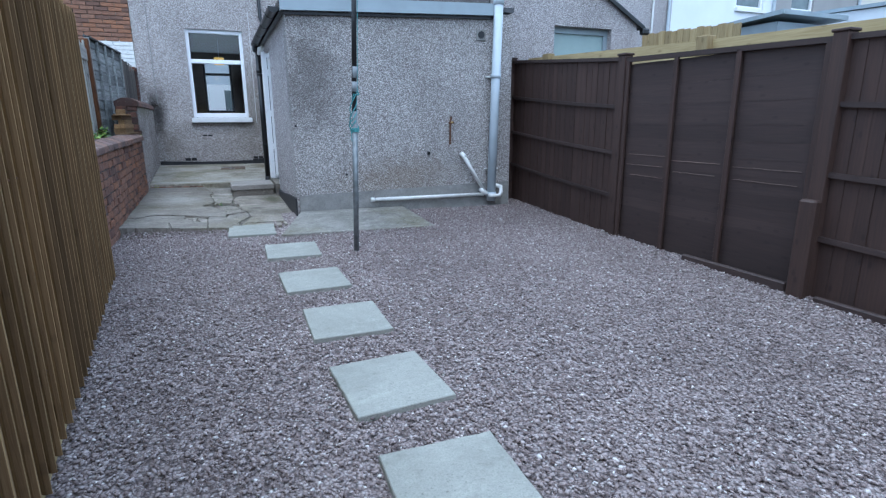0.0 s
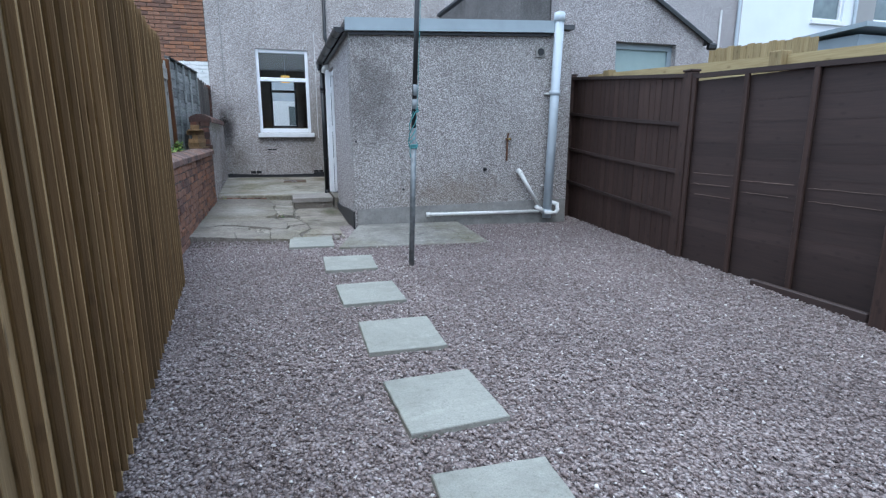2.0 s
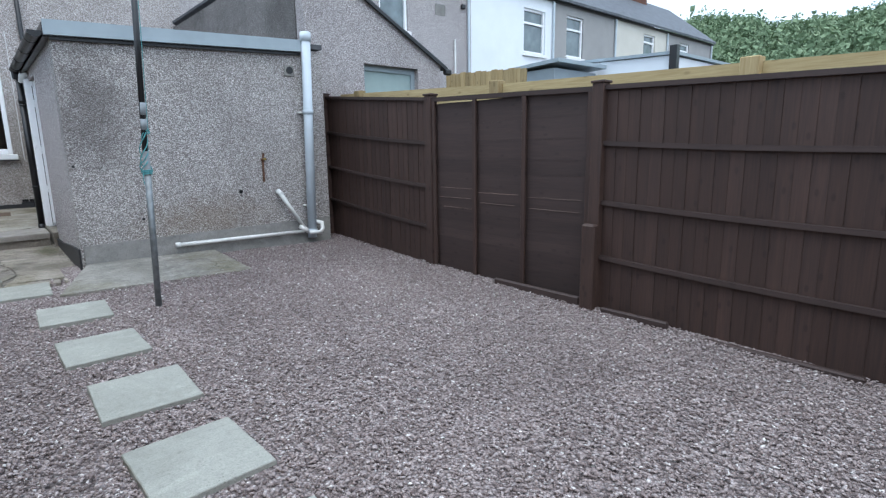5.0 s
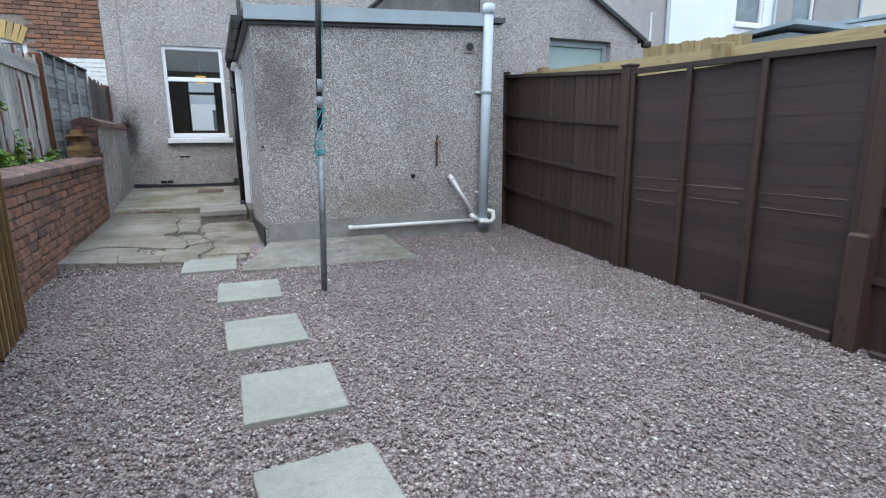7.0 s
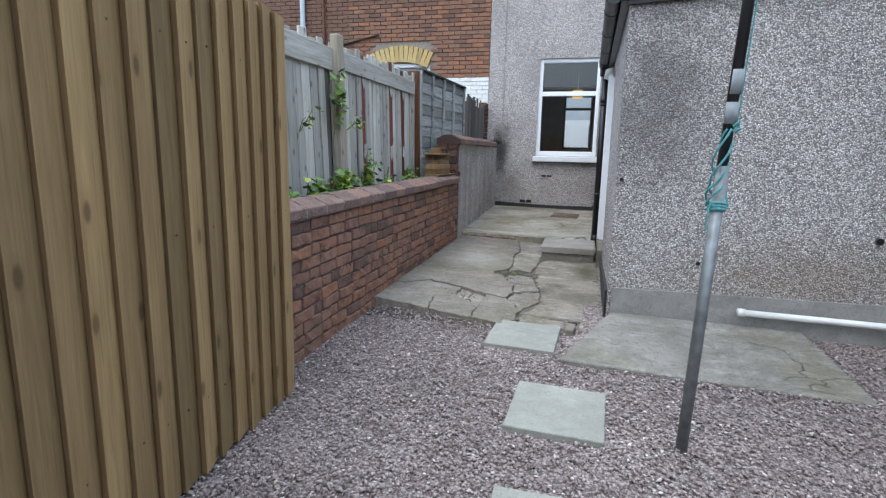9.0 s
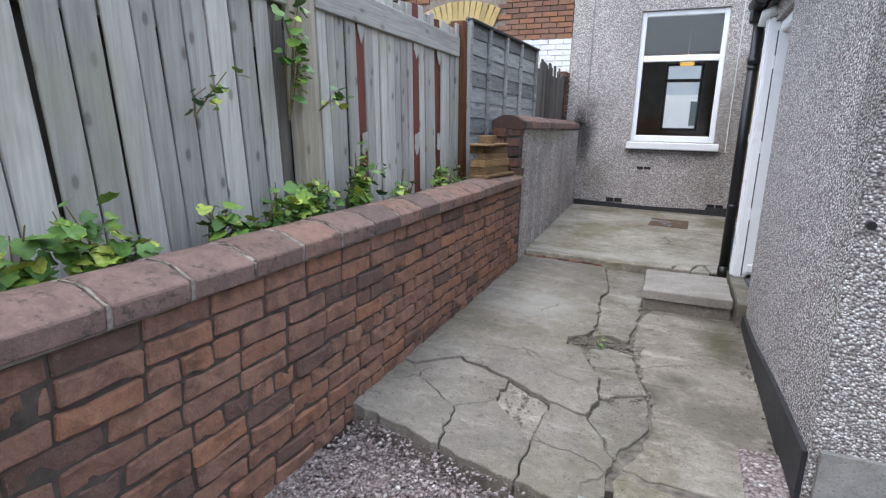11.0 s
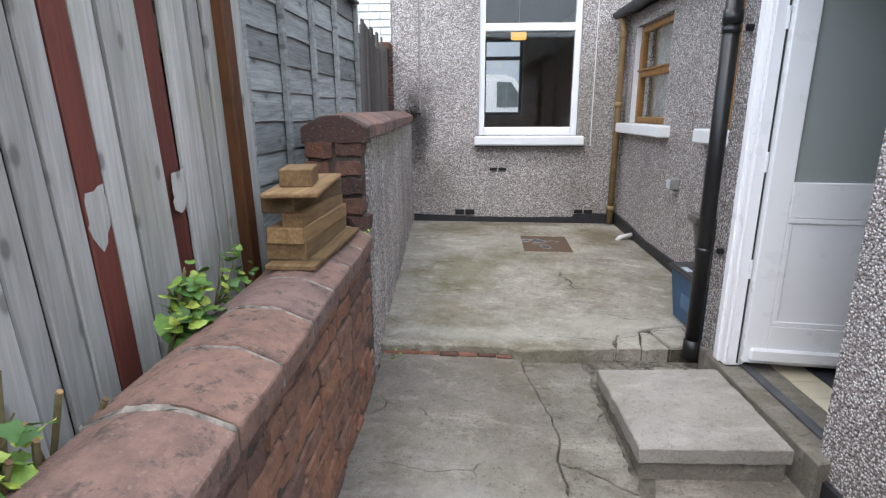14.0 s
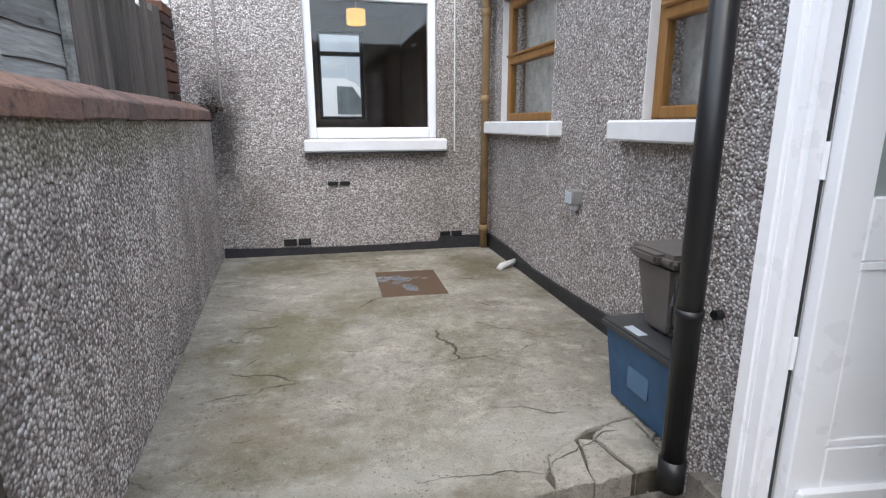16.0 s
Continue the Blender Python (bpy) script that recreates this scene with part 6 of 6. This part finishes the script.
WHITE_R = plain("white_house_render", (0.74, 0.77, 0.8), 0.8, vary=0.03, scale=1.5, grain=0.002)
GREY_R = plain("grey_house_render", (0.3, 0.295, 0.29), 0.85, vary=0.06, scale=1.5, grain=0.002)
CREAM_R = plain("cream_house_render", (0.56, 0.54, 0.48), 0.85, vary=0.05, scale=1.5, grain=0.002)
row_house(3.9, 8.15, RENDER, [], "grey pebbledashed terraced house beside the yard")
h = row_house(8.15, 12.3, RENDER, [(8.9, 9.85, 4.5, 6.0)], "grey pebbledashed terraced house with a tall window")
part("wall_patch", one(10.85, 11.25, 12.295, 12.302, 5.1, 5.4), PLINTH_C, h, "pale cement patch")
part("light", one(11.85, 12.0, 12.2, 12.3, 5.4, 5.52, 0.02), BLACK, h, "small black wall lamp")
part("pipe", tube([(11.6, 12.27, 3.5), (11.6, 12.27, 4.5)], 0.03, n=8), WASTE, h)
row_house(12.3, 16.5, WHITE_R, [(14.8, 15.95, 4.46, 5.9)], "white rendered terraced house with a plastic window")
row_house(16.5, 20.6, GREY_R, [(17.2, 18.25, 4.55, 6.0)], "grey rendered terraced house with a tall window")
row_house(20.6, 25.0, CREAM_R, [(22.8, 23.8, 5.0, 6.05)], "cream rendered terraced house with a small window")
row_house(25.0, 29.8, GREY_R, [(26.2, 27.2, 5.0, 6.05)], "grey rendered end house of the terrace")
ch = thing("chimney_stack", (26, 14.7, 8.2), "brick chimney stack on the terrace roof", "chimney")
part("stack", one(25.2, 26.6, 14.3, 15.1, 7.9, 9.3), PIER_BRICK, ch)
for k in range(3):
    part("pot", tube([(25.5 + 0.4 * k, 14.7, 9.3), (25.5 + 0.4 * k, 14.7, 9.75)], 0.13, n=10), BRICK, ch)
ch = thing("chimney_stack", (17, 14.7, 8.2), "brick chimney stack on the terrace roof", "chimney")
part("stack", one(15.9, 17.2, 14.3, 15.1, 7.9, 9.3), PIER_BRICK, ch)
for k in range(3):
    part("pot", tube([(16.1 + 0.4 * k, 14.7, 9.3), (16.1 + 0.4 * k, 14.7, 9.75)], 0.13, n=10), BRICK, ch)
fe = thing("flat_roof_extension", (9.5, 5.4, 0), "white flat-roofed extension in a further yard", "building")
part("side_wall", prism([(4.3, -0.3), (6.6, -0.3), (6.6, 2.81), (4.3, 2.72)], 0.2, "x", 9.0), WHITE_R, fe)
part("end_wall", one(9.2, 12.0, 4.3, 4.5, -0.3, 2.71), WHITE_R, fe)
part("roof_trim", prism([(4.25, 2.73), (6.65, 2.82), (6.65, 2.87), (4.25, 2.78)], 3.0, "x", 8.96), FASCIA, fe, "dark roof trim")
part("corner_post", one(8.9, 9.0, 4.2, 4.32, -0.3, 2.86), BLACK, fe, "dark corner post")
sr = thing("lean_to_roof", (8, 6.2, 0), "grey felt lean-to roof in a further yard", "building")
part("lean_to_wall", one(7.6, 8.8, 5.6, 7.0, -0.3, 2.56), FASCIA, sr)
part("roof", prism([(5.45, 2.63), (7.1, 2.56), (7.1, 2.61), (5.45, 2.69)], 1.4, "x", 7.5), FASCIA, sr)

# ---- brick house ----
bh = thing("wall_brick_house", (-4, 12.3, 0), "orange brick neighbouring house with a white painted base", "wall", kind="structure")
part("backing", wall_y(12.33, 12.55, [-9, -3.4, -2.28, -1.135], [-0.3, 1.4, 3.0, 6.38], [(1, 1)]), PALE_MORTAR, bh)
part("white_base", one(-2.28, -1.14, 12.318, 12.33, -0.3, 2.74), WHITE_BRICK, bh, "white painted lower wall")
hb = mesh_of("brick", one(-0.107, 0.107, -0.03, 0.03, -0.0325, 0.0325, 0.004), HOUSE_BRICK)
wb = mesh_of("brick", one(-0.107, 0.107, -0.03, 0.03, -0.0325, 0.0325, 0.004), WHITE_BRICK)
half = mesh_of("brick", one(-0.055, 0.055, -0.03, 0.03, -0.0325, 0.0325, 0.004), HOUSE_BRICK)
whalf = mesh_of("brick", one(-0.055, 0.055, -0.03, 0.03, -0.0325, 0.0325, 0.004), WHITE_BRICK)
rest = bmesh.new()
random.seed(6)
made = 0
for c in range(56):
    z = 2.0 + 0.0755 * c
    x = -1.25 - (0.11 if c % 2 else 0)
    if c % 2:
        o = new("brick", whalf if z < 2.74 else half)
        o.parent = bh
        o.location = (-1.193 + 4, 0.03, z)
    while x > -6.2:
        arch = -3.5 < x < -2.2 and 2.98 < z < 3.36
        opening = -3.52 < x < -2.17 and z <= 3.0
        if not arch and not opening:
            near = x > -3.9 and z < 4.1
            if near and made < 330:
                o = new("brick", wb if z < 2.74 else hb)
                o.parent = bh
                o.location = (x + 4, 12.33 - 12.3 + random.uniform(-0.002, 0.003), z)
                o.rotation_euler = (0, radians(random.uniform(-0.5, 0.5)), radians(random.uniform(-0.6, 0.6)))
                made += 1
            else:
                block(rest, x - 0.107, x + 0.107, 12.3, 12.35, z - 0.0325, z + 0.0325)
        x -= 0.2255
bm_rest = part("upper_bricks", rest, HOUSE_BRICK, bh)
tagged(bm_rest, kind="stuff")
for k in range(13):
    a = radians(-24 + 48 * k / 12)
    cx, cz, r = -2.85, 1.85, 1.33
    part("arch_brick", one(-0.042, 0.042, 12.285, 12.34, r - 0.16, r + 0.14, 0.004, Matrix.Translation((cx, 0, cz)) @ Matrix.Rotation(a, 4, "Y")), YELLOW_BRICK, bh, "yellow arch brick")
part("window_glass", one(-3.4, -2.28, 12.42, 12.44, 1.4, 3.0), GLASS_FAR, bh, "dark window glass")
part("window_frame", one(-3.4, -2.28, 12.36, 12.42, 2.93, 3.0), WHITE, bh, "white window frame")
part("window_frame", one(-2.35, -2.28, 12.36, 12.42, 1.4, 2.93), WHITE, bh, "white window frame")
part("waste_pipe", tube([(-4.9, 12.24, 6.2), (-4.9, 12.24, 3.2)], 0.05, n=10), GREY_PIPE, bh, "grey downpipe")
part("thin_pipe", tube([(-4.45, 12.26, 6.2), (-4.45, 12.26, 3.35)], 0.025, n=8), RUST, bh, "thin brown pipe")
part("bent_cable", tube([(-4.5, 12.27, 3.25), (-3.9, 12.27, 3.4), (-3.3, 12.27, 3.52)], 0.018, n=6), BLACK, bh, "dark bent cable")

# ---- street side ----
solid("house_opposite", wall_y(38, 38.3, [-30, 30], [-0.3, 6.5], []), plain("far_blue_grey_facade", (0.36, 0.38, 0.4), 0.85, vary=0.1, scale=0.8), "blue-grey rendered house across the street", "house", kind="thing")
van = thing("white_van", (-1.0, 23.8, 0.1), "white panel van parked in the street", "van")
part("body", prism([(-3.9, 0.5), (2.4, 0.5), (2.45, 1.1), (2.3, 1.45), (1.75, 1.65), (1.15, 2.5), (0.85, 2.62), (-3.8, 2.65), (-3.9, 2.4)], 1.9, "y", 23.0, 0.04), WHITE, van)
part("cab_window", prism([(0.62, 1.68), (1.55, 1.68), (1.05, 2.4), (0.62, 2.42)], 0.012, "y", 22.985), GLASS_FAR, van, "dark cab window")
part("door_handle", one(0.42, 0.5, 22.98, 23.0, 1.35, 1.5), BLACK, van)
for x in (1.5, -2.7):
    wh = part("wheel", tube([(x, 22.98, 0.43), (x, 23.2, 0.43)], 0.33, n=20), BLACK, van)
    part("rim", tube([(x, 22.97, 0.43), (x, 22.99, 0.43)], 0.19, n=16), GREY_PIPE, wh)
sh = Mat("glowing_lamp_shade", 0.8)
sh.colour((0.6, 0.36, 0.1))
sh.b.inputs["Emission Color"].default_value = (1.0, 0.6, 0.15, 1)
sh.b.inputs["Emission Strength"].default_value = 0.35
lamp = thing("pendant_lamp", (0.4, 14.5, 2.6), "orange drum shade pendant lamp in the living room", "lamp")
part("shade", tube([(0.4, 14.5, 2.56), (0.4, 14.5, 2.72)], 0.11, n=24, closed=False), sh.m, lamp, "glowing orange fabric shade", smooth=True)
part("flex", tube([(0.4, 14.5, 2.7), (0.4, 14.5, 3.1)], 0.004, n=6), WHITE, lamp)

# ---- wooded hillside ----
# Grass colour lightened to stand for distance haze
HILL = plain("haze_lightened_grass", (0.1, 0.14, 0.06), 0.95, vary=0.4, scale=0.05)


def hill_z(x, y):
    r = math.hypot(x, y)
    a = math.degrees(math.atan2(x, y))
    crest = 67 + 7 * math.sin(a * 0.11 + 0.2) + 4 * math.sin(a * 0.4)
    return crest * min(1, max(0, (r - 230) / 190)) ** 0.9


bm = bmesh.new()
rows = []
for j in range(14):
    r = 228 + 22 * j
    rows.append([bm.verts.new((r * math.sin(radians(a)), r * math.cos(radians(a)), hill_z(r * math.sin(radians(a)), r * math.cos(radians(a))) - 0.5)) for a in range(20, 150, 2)])
for p, q in zip(rows, rows[1:]):
    for i in range(len(p) - 1):
        bm.faces.new((p[i], p[i + 1], q[i + 1], q[i]))
bmesh.ops.recalc_face_normals(bm, faces=bm.faces[:])
solid("hillside", bm, HILL, "green hillside beyond the houses", "hill", "structure", True)
# leaf colours carry the haze too: paler and greyer than near foliage
fm = Mat("haze_lightened_tree_leaves", 0.8, 0, 0.2)
fm.colour(fm.mix(fm.ramp(fm.noise(0.1, 3), (0.4, 0.0), (0.6, 0.8)), fm.ramp(fm.island(), (0.0, (0.13, 0.18, 0.1)), (0.6, (0.18, 0.24, 0.14)), (1.0, (0.24, 0.3, 0.18))), (0.15, 0.21, 0.12)))


def woods():
    rng = np.random.default_rng(12)
    vs, fs = [], []
    for t in range(1700):
        r, a = rng.uniform(250, 450), radians(rng.uniform(54, 98))
        x, y = r * math.sin(a), r * math.cos(a)
        z, s = hill_z(x, y), rng.uniform(3.5, 6.5)
        n = 170
        d = rng.normal(size=(n, 3))
        d /= np.linalg.norm(d, axis=1)[:, None]
        lobes = rng.normal(size=(5, 3)) * 0.4
        c = d * rng.uniform(0.55, 1.05, (n, 1)) * s * np.array([0.8, 0.8, 0.9]) + lobes[rng.integers(0, 5, n)] * s + np.array([x, y, z + s * 0.8])
        u = rng.normal(size=(n, 3))
        w = rng.normal(size=(n, 3))
        k = s * rng.uniform(0.06, 0.14, (n, 1))
        q = np.stack([c - u * k, c + w * k, c + u * k, c - w * k * 0.8], 1).reshape(-1, 3)
        vs.append(q)
        fs.append(np.arange(4 * n).reshape(-1, 4) + 4 * n * t)
    me = bpy.data.meshes.new("woodland")
    me.from_pydata(np.concatenate(vs).tolist(), [], np.concatenate(fs).tolist())
    me.materials.append(fm.m)
    tagged(new("woodland", me), "dense green woodland covering the far hillside", "trees", kind="stuff")


woods()
